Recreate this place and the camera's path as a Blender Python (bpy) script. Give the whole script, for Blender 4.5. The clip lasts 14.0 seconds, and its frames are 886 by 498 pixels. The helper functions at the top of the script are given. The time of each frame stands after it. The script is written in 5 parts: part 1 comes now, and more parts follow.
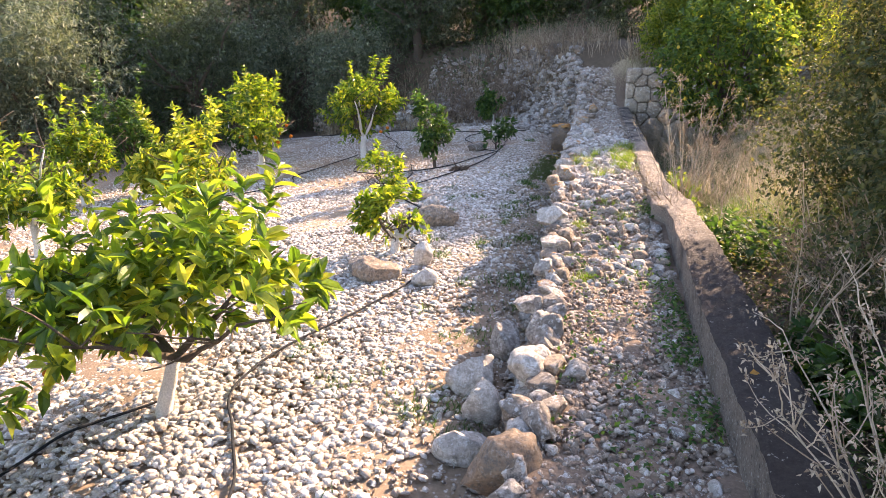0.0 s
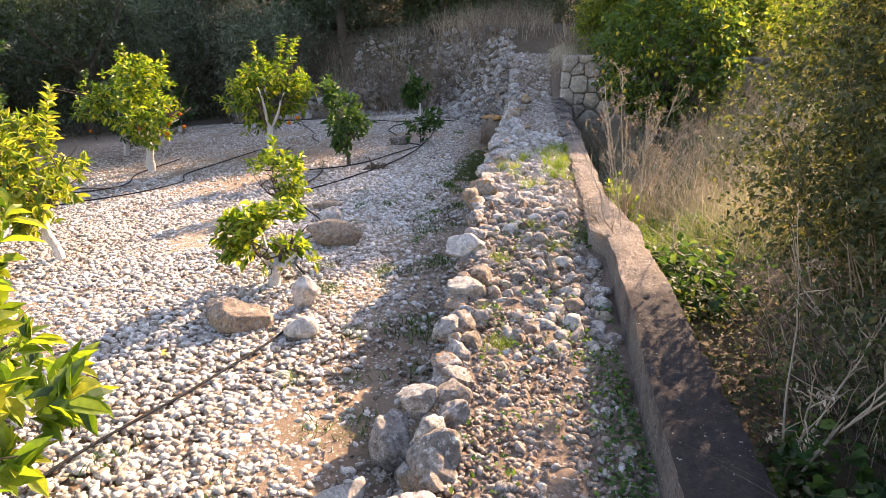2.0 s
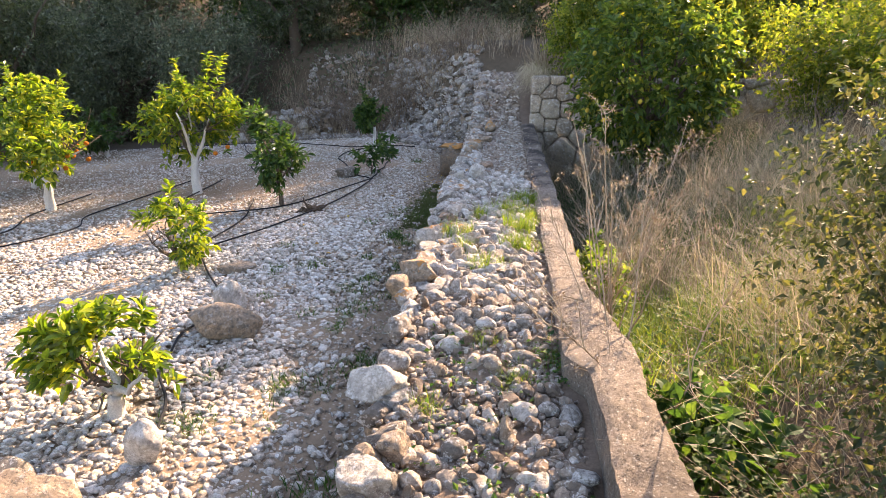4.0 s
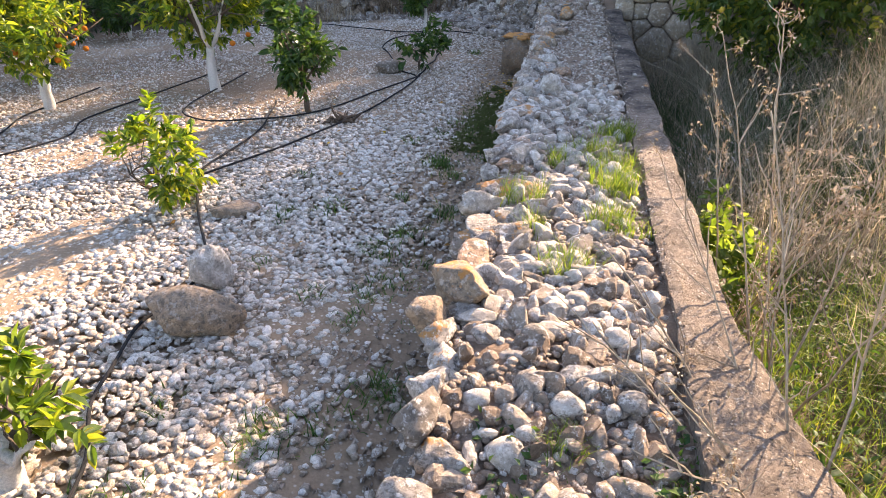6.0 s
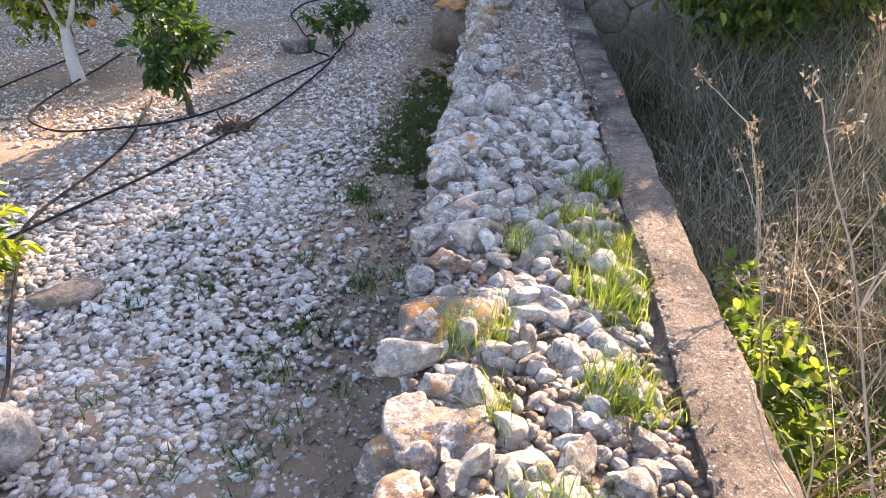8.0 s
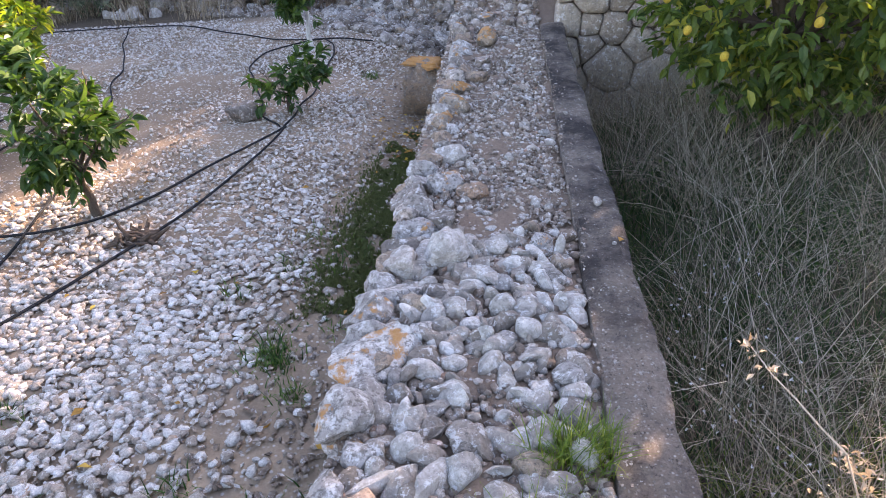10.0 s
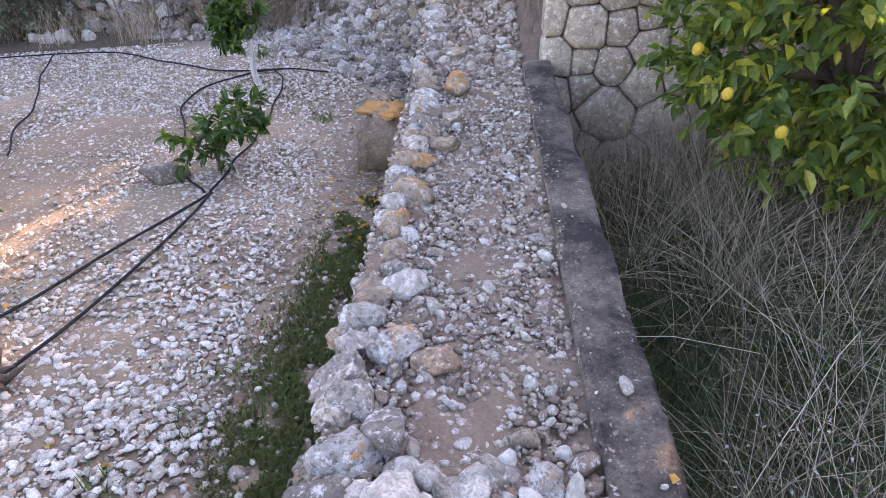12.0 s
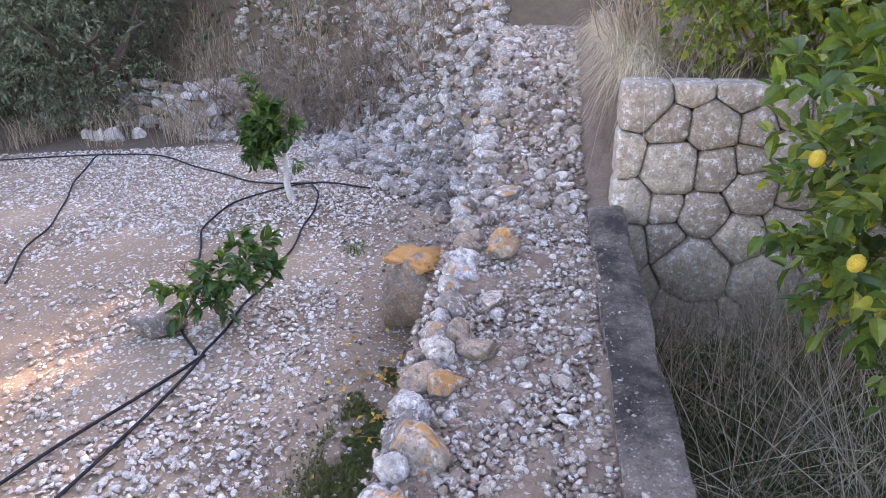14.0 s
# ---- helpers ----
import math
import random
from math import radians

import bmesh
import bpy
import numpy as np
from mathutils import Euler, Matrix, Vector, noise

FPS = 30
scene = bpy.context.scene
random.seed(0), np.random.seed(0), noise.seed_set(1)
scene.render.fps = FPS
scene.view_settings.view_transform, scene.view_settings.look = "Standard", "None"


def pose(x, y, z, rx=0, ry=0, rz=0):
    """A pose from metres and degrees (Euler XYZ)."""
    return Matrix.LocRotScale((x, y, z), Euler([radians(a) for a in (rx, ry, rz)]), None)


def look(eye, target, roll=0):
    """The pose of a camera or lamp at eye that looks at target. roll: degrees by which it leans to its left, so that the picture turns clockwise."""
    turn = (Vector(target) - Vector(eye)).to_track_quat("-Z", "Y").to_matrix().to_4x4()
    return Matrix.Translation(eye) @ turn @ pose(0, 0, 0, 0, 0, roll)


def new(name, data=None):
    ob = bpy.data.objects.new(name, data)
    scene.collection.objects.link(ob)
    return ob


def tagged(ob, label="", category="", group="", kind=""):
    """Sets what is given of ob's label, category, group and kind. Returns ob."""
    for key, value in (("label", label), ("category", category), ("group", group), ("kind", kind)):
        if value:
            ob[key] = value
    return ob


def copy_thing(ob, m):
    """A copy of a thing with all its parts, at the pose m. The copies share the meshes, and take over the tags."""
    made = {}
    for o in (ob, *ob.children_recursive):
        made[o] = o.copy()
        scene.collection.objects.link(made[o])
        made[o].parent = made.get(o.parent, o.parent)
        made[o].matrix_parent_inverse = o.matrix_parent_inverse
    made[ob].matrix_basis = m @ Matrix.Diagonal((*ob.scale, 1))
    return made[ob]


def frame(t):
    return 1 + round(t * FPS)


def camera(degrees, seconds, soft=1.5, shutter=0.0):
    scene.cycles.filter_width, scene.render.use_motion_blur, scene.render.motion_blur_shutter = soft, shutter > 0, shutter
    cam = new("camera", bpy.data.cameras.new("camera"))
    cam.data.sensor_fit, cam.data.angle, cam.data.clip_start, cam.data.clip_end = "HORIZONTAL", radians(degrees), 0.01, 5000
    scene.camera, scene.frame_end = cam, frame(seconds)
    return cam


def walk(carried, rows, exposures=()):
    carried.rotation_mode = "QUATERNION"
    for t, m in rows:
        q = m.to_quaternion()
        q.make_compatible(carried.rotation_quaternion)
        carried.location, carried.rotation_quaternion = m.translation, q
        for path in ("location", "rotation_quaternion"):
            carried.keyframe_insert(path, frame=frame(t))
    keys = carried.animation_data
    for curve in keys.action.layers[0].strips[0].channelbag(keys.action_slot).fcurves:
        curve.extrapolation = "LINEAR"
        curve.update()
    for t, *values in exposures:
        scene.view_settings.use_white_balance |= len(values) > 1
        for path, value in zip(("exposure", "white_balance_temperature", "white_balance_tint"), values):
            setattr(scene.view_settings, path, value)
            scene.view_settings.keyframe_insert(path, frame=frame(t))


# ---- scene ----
cam = camera(67.9, 14.0, soft=0.45)
PATH = [
    (0, (-0.694, -0.618, 1.200), (-1.103, 1.255, 0.628), -0.86),
    (0.5, (-0.627, -0.340, 1.194), (-1.236, 1.506, 0.723), -0.45),
    (1, (-0.502, -0.008, 1.217), (-0.893, 1.803, 0.464), -0.45),
    (1.5, (-0.610, 0.394, 1.196), (-0.926, 2.217, 0.436), -0.47),
    (2, (-0.582, 0.755, 1.204), (-0.812, 2.642, 0.583), 0.38),
    (2.5, (-0.521, 1.144, 1.282), (-0.806, 3.034, 0.692), -0.19),
    (3, (-0.575, 1.580, 1.202), (-0.820, 3.426, 0.472), 0.13),
    (3.5, (-0.542, 1.979, 1.226), (-0.542, 3.851, 0.522), 2.03),
    (4, (-0.435, 2.413, 1.285), (-0.594, 4.318, 0.697), 0.69),
    (4.2, (-0.449, 2.533, 1.307), (-0.684, 4.439, 0.749), 0.31),
    (6.3, (-0.624, 4.258, 1.266), (-0.924, 5.982, 0.297), 0.57),
    (6.5, (-0.641, 4.418, 1.285), (-0.873, 6.142, 0.298), 1.24),
    (7, (-0.595, 4.796, 1.264), (-0.748, 6.510, 0.245), 1.30),
    (7.5, (-0.599, 5.083, 1.348), (-0.783, 6.807, 0.351), 0.53),
    (8, (-0.718, 5.472, 1.320), (-0.830, 7.165, 0.261), 1.05),
    (8.5, (-0.732, 5.688, 1.350), (-0.824, 7.454, 0.416), 1.87),
    (8.7, (-0.678, 5.818, 1.394), (-0.862, 7.633, 0.575), -0.33),
    (10.8, (-0.444, 7.381, 1.460), (-0.513, 9.031, 0.333), 0.67),
    (11, (-0.432, 7.476, 1.459), (-0.467, 9.148, 0.362), 0.61),
    (11.5, (-0.490, 7.862, 1.446), (-0.432, 9.568, 0.403), 0.98),
    (12, (-0.476, 8.162, 1.439), (-0.555, 9.880, 0.418), 0.09),
    (12.5, (-0.456, 8.466, 1.471), (-0.612, 10.155, 0.412), -0.14),
    (12.7, (-0.477, 8.569, 1.482), (-0.663, 10.266, 0.439), -0.72),
    (13, (-0.514, 8.748, 1.506), (-0.687, 10.507, 0.571), 0.08),
    (13.5, (-0.467, 9.007, 1.519), (-0.694, 10.829, 0.725), -0.11),
    (14, (-0.412, 9.339, 1.568), (-0.689, 11.138, 0.738), -0.62),
]
walk(cam, [(t, look(eye, target, roll)) for t, eye, target, roll in PATH], [(0, 2.3, 6900, 24), (1, 2.02, 7200, 24), (2, 2.12, 7200, 24), (4.2, 2.27, 7300, 22), (6.3, 2.22, 7000, 22), (8.5, 2.52, 6800, 24), (10.8, 2.95, 7200, 30), (14, 3.38, 7400, 34)])

# ---- light ----
SUN_AZ, SUN_EL = 31.0, 27.0
world = bpy.data.worlds.new("world")
scene.world = world
world.use_nodes = True
wn = world.node_tree
sky = wn.nodes.new("ShaderNodeTexSky")
sky.sky_type, sky.sun_disc = "NISHITA", False
sky.sun_elevation, sky.sun_rotation = radians(SUN_EL), radians(SUN_AZ)
wn.links.new(sky.outputs[0], wn.nodes["Background"].inputs[0])
wn.nodes["Background"].inputs[1].default_value = 0.145
sun_data = bpy.data.lights.new("sun", "SUN")
sun_data.energy, sun_data.angle, sun_data.color = 5.0, radians(0.6), (1.0, 0.80, 0.57)
sun = new("sun", sun_data)
sun_way = Vector((math.sin(radians(SUN_AZ)) * math.cos(radians(SUN_EL)), math.cos(radians(SUN_AZ)) * math.cos(radians(SUN_EL)), math.sin(radians(SUN_EL))))
sun.matrix_world = look(sun_way * 60, (0, 0, 0))

rng = np.random.default_rng(7)


# ---- materials ----
def node(nt, kind, **sets):
    n = nt.nodes.new(kind)
    for key, value in sets.items():
        n.inputs[key.replace("_", " ")].default_value = value
    return n


def ramp(nt, fac, stops, constant=False):
    r = nt.nodes.new("ShaderNodeValToRGB")
    if constant:
        r.color_ramp.interpolation = "CONSTANT"
    el = r.color_ramp.elements
    while len(el) < len(stops):
        el.new(0.5)
    for e, (p, c) in zip(el, stops):
        e.position, e.color = p, (*c, 1)
    nt.links.new(fac, r.inputs[0])
    return r.outputs[0]


def mixed(nt, fac, a, b, blend="MIX"):
    m = nt.nodes.new("ShaderNodeMix")
    m.data_type, m.blend_type = "RGBA", blend
    for sock, value in ((m.inputs[0], fac), (m.inputs[6], a), (m.inputs[7], b)):
        if isinstance(value, (float, int)):
            sock.default_value = value
        elif isinstance(value, tuple):
            sock.default_value = (*value, 1)
        else:
            nt.links.new(value, sock)
    return m.outputs[2]


def noise_of(nt, scale, detail=5.0, rough=0.6, coord=None):
    n = node(nt, "ShaderNodeTexNoise", Scale=scale, Detail=detail, Roughness=rough)
    if coord:
        nt.links.new(coord, n.inputs["Vector"])
    return n.outputs["Fac"]


def begin(name, rough=0.85):
    m = bpy.data.materials.new(name)
    m.use_nodes = True
    nt = m.node_tree
    b = nt.nodes["Principled BSDF"]
    b.inputs["Roughness"].default_value = rough
    b.inputs["Specular IOR Level"].default_value = 0.3
    geo = nt.nodes.new("ShaderNodeNewGeometry")
    tex = nt.nodes.new("ShaderNodeTexCoord")
    return m, nt, b, geo, tex


def bump(nt, b, height, strength=0.5, distance=0.01):
    n = node(nt, "ShaderNodeBump", Strength=strength, Distance=distance)
    nt.links.new(height, n.inputs["Height"])
    nt.links.new(n.outputs[0], b.inputs["Normal"])


def stone_material(name, stops, whole, scale=22.0, lichen=0.0, dirt=0.5, spots=0.6):
    """Limestone: each stone its own tint, grain, dark stains, orange lichen where given."""
    m, nt, b, geo, tex = begin(name, 0.9)
    if whole:
        rnd = nt.nodes.new("ShaderNodeObjectInfo").outputs["Random"]
    else:
        rnd = geo.outputs["Random Per Island"]
    tint = ramp(nt, rnd, stops)
    pos = geo.outputs["Position"]
    if whole:
        crust = noise_of(nt, 34.0, 8, 0.8, pos)
        tint = mixed(nt, ramp(nt, crust, ((0.51, (0, 0, 0)), (0.56, (0.8, 0.8, 0.8) if dirt >= 0.5 else (0.35, 0.35, 0.35)))), tint, (0.13, 0.115, 0.095))
    grain = noise_of(nt, scale * 4, 6, 0.7, pos)
    blot = noise_of(nt, scale, 4, 0.6, pos)
    c = mixed(nt, 1.0, tint, ramp(nt, grain, ((0.28, (0.42, 0.40, 0.37)), (0.68, (1.18, 1.16, 1.13)))), "MULTIPLY")
    c = mixed(nt, ramp(nt, blot, ((0.44, (0, 0, 0)), (0.62, (dirt, dirt, dirt)))), c, (0.11, 0.095, 0.08))
    if lichen:
        lic = noise_of(nt, 11.0, 8, 0.72, pos)
        up = nt.nodes.new("ShaderNodeSeparateXYZ")
        nt.links.new(geo.outputs["Normal"], up.inputs[0])
        on_top = node(nt, "ShaderNodeMath")
        on_top.operation = "MULTIPLY_ADD"
        nt.links.new(up.outputs["Z"], on_top.inputs[0])
        on_top.inputs[1].default_value = 0.10
        nt.links.new(lic, on_top.inputs[2])
        patches = ramp(nt, on_top.outputs[0], ((0.76 - lichen * 0.2, (0, 0, 0)), (0.82 - lichen * 0.2, (0.85, 0.85, 0.85))))
        c = mixed(nt, patches, c, mixed(nt, noise_of(nt, 60.0, 4, 0.7, pos), (0.30, 0.12, 0.03), (0.47, 0.235, 0.055)))
    pale = noise_of(nt, 26.0, 7, 0.8, pos)
    c = mixed(nt, ramp(nt, pale, ((0.54, (0, 0, 0)), (0.60, (spots, spots, spots)))), c, (0.70, 0.68, 0.63))
    crack = noise_of(nt, scale * 2.2, 8, 0.75, pos)
    c = mixed(nt, ramp(nt, crack, ((0.30, (0.75, 0.75, 0.75)), (0.40, (0, 0, 0)))), c, (0.10, 0.085, 0.07))
    nt.links.new(c, b.inputs["Base Color"])
    bump(nt, b, mixed(nt, 0.5, grain, crack), 0.9, 0.02)
    return m


GREYS = ((0.0, (0.17, 0.15, 0.13)), (0.25, (0.32, 0.27, 0.22)), (0.5, (0.38, 0.36, 0.33)), (0.75, (0.45, 0.42, 0.38)), (0.92, (0.58, 0.55, 0.50)), (1.0, (0.38, 0.24, 0.15)))
WHITES = ((0.0, (0.30, 0.25, 0.20)), (0.25, (0.44, 0.375, 0.305)), (0.55, (0.59, 0.54, 0.47)), (0.93, (0.80, 0.77, 0.72)), (1.0, (0.52, 0.37, 0.26)))
STONE = stone_material("path_stone", GREYS, True)
STONE_LICHEN = stone_material("lichen_stone", GREYS, True, lichen=0.72)
STONE_WHITE = stone_material("white_limestone", ((0.0, (0.46, 0.42, 0.36)), (1.0, (0.62, 0.58, 0.52))), True, dirt=0.45)
WALL_STONE = stone_material("fitted_wall_stone", ((0.0, (0.31, 0.255, 0.195)), (1.0, (0.47, 0.40, 0.31))), True, 14.0, dirt=0.4, spots=0.6)
STONE_BROWN = stone_material("brown_boulder", ((0.0, (0.34, 0.24, 0.16)), (1.0, (0.40, 0.31, 0.22))), True, spots=0.25)
PIER_STONE = stone_material("dark_pier_stone", ((0.0, (0.20, 0.14, 0.095)), (1.0, (0.26, 0.185, 0.125))), True, 16.0, spots=0.15)
STONE_OCHRE = stone_material("ochre_rock", ((0.0, (0.30, 0.23, 0.16)), (1.0, (0.38, 0.32, 0.25))), True, lichen=1.0, spots=0.3)
LICHEN_CRUST = stone_material("lichen_crust", ((0.0, (0.30, 0.23, 0.16)), (1.0, (0.38, 0.32, 0.25))), True, lichen=1.7, spots=0.1)
GRAVEL = stone_material("limestone_gravel", WHITES, False, 30.0, dirt=0.15)
EARTHY = ((0.0, (0.17, 0.13, 0.10)), (0.4, (0.31, 0.235, 0.175)), (0.75, (0.43, 0.36, 0.285)), (0.95, (0.64, 0.59, 0.52)), (1.0, (0.40, 0.23, 0.15)))
PEBBLE = stone_material("path_pebbles", EARTHY, False, 30.0, dirt=0.35)
COBBLE_BED = stone_material("bedded_cobbles", ((0.0, (0.15, 0.112, 0.083)), (0.4, (0.27, 0.205, 0.152)), (0.75, (0.39, 0.325, 0.26)), (1.0, (0.60, 0.55, 0.48))), False, 22.0, dirt=0.4)
COBBLE_PALE = stone_material("pale_cobbles", ((0.0, (0.22, 0.18, 0.14)), (0.35, (0.38, 0.33, 0.275)), (0.75, (0.50, 0.46, 0.40)), (0.95, (0.66, 0.63, 0.57)), (1.0, (0.40, 0.28, 0.19))), False, 20.0, dirt=0.5)
RUBBLE = stone_material("rubble", ((0.0, (0.11, 0.085, 0.065)), (0.5, (0.23, 0.19, 0.15)), (0.95, (0.42, 0.38, 0.33)), (1.0, (0.30, 0.19, 0.13))), False, 18.0, dirt=0.55)


def soil_material():
    m, nt, b, geo, tex = begin("gravelly_soil", 0.95)
    pos = geo.outputs["Position"]
    big = noise_of(nt, 0.45, 4, 0.6, pos)
    fine = noise_of(nt, 55.0, 6, 0.75, pos)
    c = ramp(nt, big, ((0.35, (0.205, 0.145, 0.095)), (0.6, (0.31, 0.23, 0.155)), (0.75, (0.45, 0.335, 0.22))))
    v = node(nt, "ShaderNodeTexVoronoi", Scale=34.0)
    nt.links.new(pos, v.inputs["Vector"])
    bits = ramp(nt, v.outputs["Distance"], ((0.18, (1, 1, 1)), (0.34, (0, 0, 0))))
    some = mixed(nt, 1.0, bits, ramp(nt, noise_of(nt, 14.0, 3, 0.6, pos), ((0.42, (0, 0, 0)), (0.56, (1, 1, 1)))), "MULTIPLY")
    c = mixed(nt, some, c, (0.62, 0.57, 0.50))
    c = mixed(nt, 1.0, c, ramp(nt, fine, ((0.2, (0.6, 0.58, 0.55)), (0.75, (1.1, 1.1, 1.1)))), "MULTIPLY")
    sep = nt.nodes.new("ShaderNodeSeparateXYZ")
    nt.links.new(pos, sep.inputs[0])
    litter = mixed(nt, noise_of(nt, 11.0, 6, 0.7, pos), (0.045, 0.034, 0.022), (0.15, 0.11, 0.07))
    wander_n = noise_of(nt, 0.7, 3, 0.6, pos)

    def beyond(axis_name, edge, width):
        add = node(nt, "ShaderNodeMath")
        add.operation = "MULTIPLY_ADD"
        nt.links.new(wander_n, add.inputs[0])
        add.inputs[1].default_value = width
        nt.links.new(sep.outputs[axis_name], add.inputs[2])
        mr = node(nt, "ShaderNodeMapRange", From_Min=edge, From_Max=edge + width * 0.5)
        nt.links.new(add.outputs[0], mr.inputs[0])
        return mr.outputs[0]

    c = mixed(nt, beyond("X", 0.1, 0.3), c, litter)
    c = mixed(nt, beyond("Y", 17.6, 1.6), c, litter)
    nt.links.new(c, b.inputs["Base Color"])
    bump(nt, b, fine, 0.7, 0.02)
    return m


def earth_material(name, a, bb, scale=6.0):
    m, nt, b, geo, tex = begin(name, 0.95)
    pos = geo.outputs["Position"]
    fine = noise_of(nt, scale * 9, 6, 0.75, pos)
    c = mixed(nt, noise_of(nt, scale, 5, 0.65, pos), a, bb)
    c = mixed(nt, 1.0, c, ramp(nt, fine, ((0.25, (0.5, 0.5, 0.5)), (0.75, (1.15, 1.15, 1.15)))), "MULTIPLY")
    nt.links.new(c, b.inputs["Base Color"])
    bump(nt, b, fine, 0.8, 0.02)
    return m


SOIL = soil_material()
PATH_SOIL = earth_material("path_earth", (0.16, 0.11, 0.075), (0.30, 0.215, 0.15), 7.0)
MOSS = earth_material("moss", (0.06, 0.085, 0.02), (0.15, 0.17, 0.045), 18.0)


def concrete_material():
    """Coarse old concrete with black lichen crust; the near top also has bush shade put into its colour."""
    m, nt, b, geo, tex = begin("old_concrete", 0.95)
    pos = geo.outputs["Position"]
    fine = noise_of(nt, 75.0, 6, 0.8, pos)
    c = mixed(nt, noise_of(nt, 4.0, 6, 0.7, pos), (0.12, 0.095, 0.07), (0.45, 0.36, 0.28))
    v = node(nt, "ShaderNodeTexVoronoi", Scale=60.0)
    nt.links.new(pos, v.inputs["Vector"])
    c = mixed(nt, ramp(nt, v.outputs["Distance"], ((0.16, (0.9, 0.9, 0.9)), (0.30, (0, 0, 0)))), c, mixed(nt, v.outputs["Color"], (0.16, 0.14, 0.12), (0.70, 0.64, 0.55)))
    pits = noise_of(nt, 38.0, 6, 0.8, pos)
    c = mixed(nt, ramp(nt, pits, ((0.36, (0.9, 0.9, 0.9)), (0.45, (0, 0, 0)))), c, (0.07, 0.058, 0.048))
    pale = noise_of(nt, 24.0, 7, 0.8, pos)
    c = mixed(nt, ramp(nt, pale, ((0.57, (0, 0, 0)), (0.63, (0.65, 0.65, 0.65)))), c, (0.55, 0.50, 0.43))
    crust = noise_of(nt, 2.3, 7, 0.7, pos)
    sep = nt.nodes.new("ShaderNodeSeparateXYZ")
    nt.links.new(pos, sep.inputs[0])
    # lichen on the near top, deepened to paint in the thicket's shade
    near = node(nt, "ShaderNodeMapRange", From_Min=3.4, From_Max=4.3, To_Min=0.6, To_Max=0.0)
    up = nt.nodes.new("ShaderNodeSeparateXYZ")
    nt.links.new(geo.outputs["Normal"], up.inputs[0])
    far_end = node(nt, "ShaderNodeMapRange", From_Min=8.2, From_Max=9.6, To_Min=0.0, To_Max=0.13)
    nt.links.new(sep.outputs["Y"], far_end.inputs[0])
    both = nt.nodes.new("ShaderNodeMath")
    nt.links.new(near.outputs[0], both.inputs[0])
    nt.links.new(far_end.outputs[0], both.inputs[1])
    crust_and_shade = nt.nodes.new("ShaderNodeMath")
    crust_and_shade.operation = "MULTIPLY"
    nt.links.new(up.outputs["Z"], crust_and_shade.inputs[0])
    nt.links.new(both.outputs[0], crust_and_shade.inputs[1])
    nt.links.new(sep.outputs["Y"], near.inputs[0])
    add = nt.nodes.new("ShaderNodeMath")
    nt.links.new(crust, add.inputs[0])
    nt.links.new(crust_and_shade.outputs[0], add.inputs[1])
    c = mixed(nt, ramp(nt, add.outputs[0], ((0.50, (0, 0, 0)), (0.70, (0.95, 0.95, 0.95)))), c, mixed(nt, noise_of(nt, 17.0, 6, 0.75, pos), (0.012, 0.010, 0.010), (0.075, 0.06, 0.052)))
    c = mixed(nt, 1.0, c, ramp(nt, fine, ((0.25, (0.5, 0.5, 0.5)), (0.7, (1.15, 1.15, 1.15)))), "MULTIPLY")
    c = mixed(nt, ramp(nt, noise_of(nt, 48.0, 3, 0.6, pos), ((0.66, (0, 0, 0)), (0.70, (0.7, 0.7, 0.7)))), c, (0.48, 0.46, 0.41))
    nt.links.new(c, b.inputs["Base Color"])
    bump(nt, b, fine, 1.0, 0.03)
    return m


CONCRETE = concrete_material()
HOSE = earth_material("black_polyethylene", (0.018, 0.018, 0.02), (0.03, 0.03, 0.03), 9.0)
BARK = earth_material("bark", (0.09, 0.065, 0.045), (0.16, 0.125, 0.09), 16.0)
PAINTED = earth_material("limewashed_bark", (0.66, 0.63, 0.56), (0.78, 0.75, 0.68), 12.0)
TIMBER = earth_material("rotten_wood", (0.10, 0.07, 0.05), (0.17, 0.12, 0.08), 12.0)


def leaf_material(name, stops, glow=0.4, rough=0.45, gloss=0.4, through_tint=(1.9, 1.8, 0.75)):
    m, nt, b, geo, tex = begin(name, rough)
    b.inputs["Specular IOR Level"].default_value = gloss
    c = ramp(nt, geo.outputs["Random Per Island"], stops)
    c = mixed(nt, 1.0, c, ramp(nt, noise_of(nt, 45.0, 3, 0.6, geo.outputs["Position"]), ((0.3, (0.75, 0.75, 0.7)), (0.7, (1.15, 1.15, 1.1)))), "MULTIPLY")
    nt.links.new(c, b.inputs["Base Color"])
    t = nt.nodes.new("ShaderNodeBsdfTranslucent")
    warm = mixed(nt, 1.0, c, through_tint, "MULTIPLY")
    nt.links.new(warm, t.inputs["Color"])
    mix = nt.nodes.new("ShaderNodeMixShader")
    mix.inputs[0].default_value = glow
    nt.links.new(b.outputs[0], mix.inputs[1])
    nt.links.new(t.outputs[0], mix.inputs[2])
    nt.links.new(mix.outputs[0], nt.nodes["Material Output"].inputs[0])
    return m


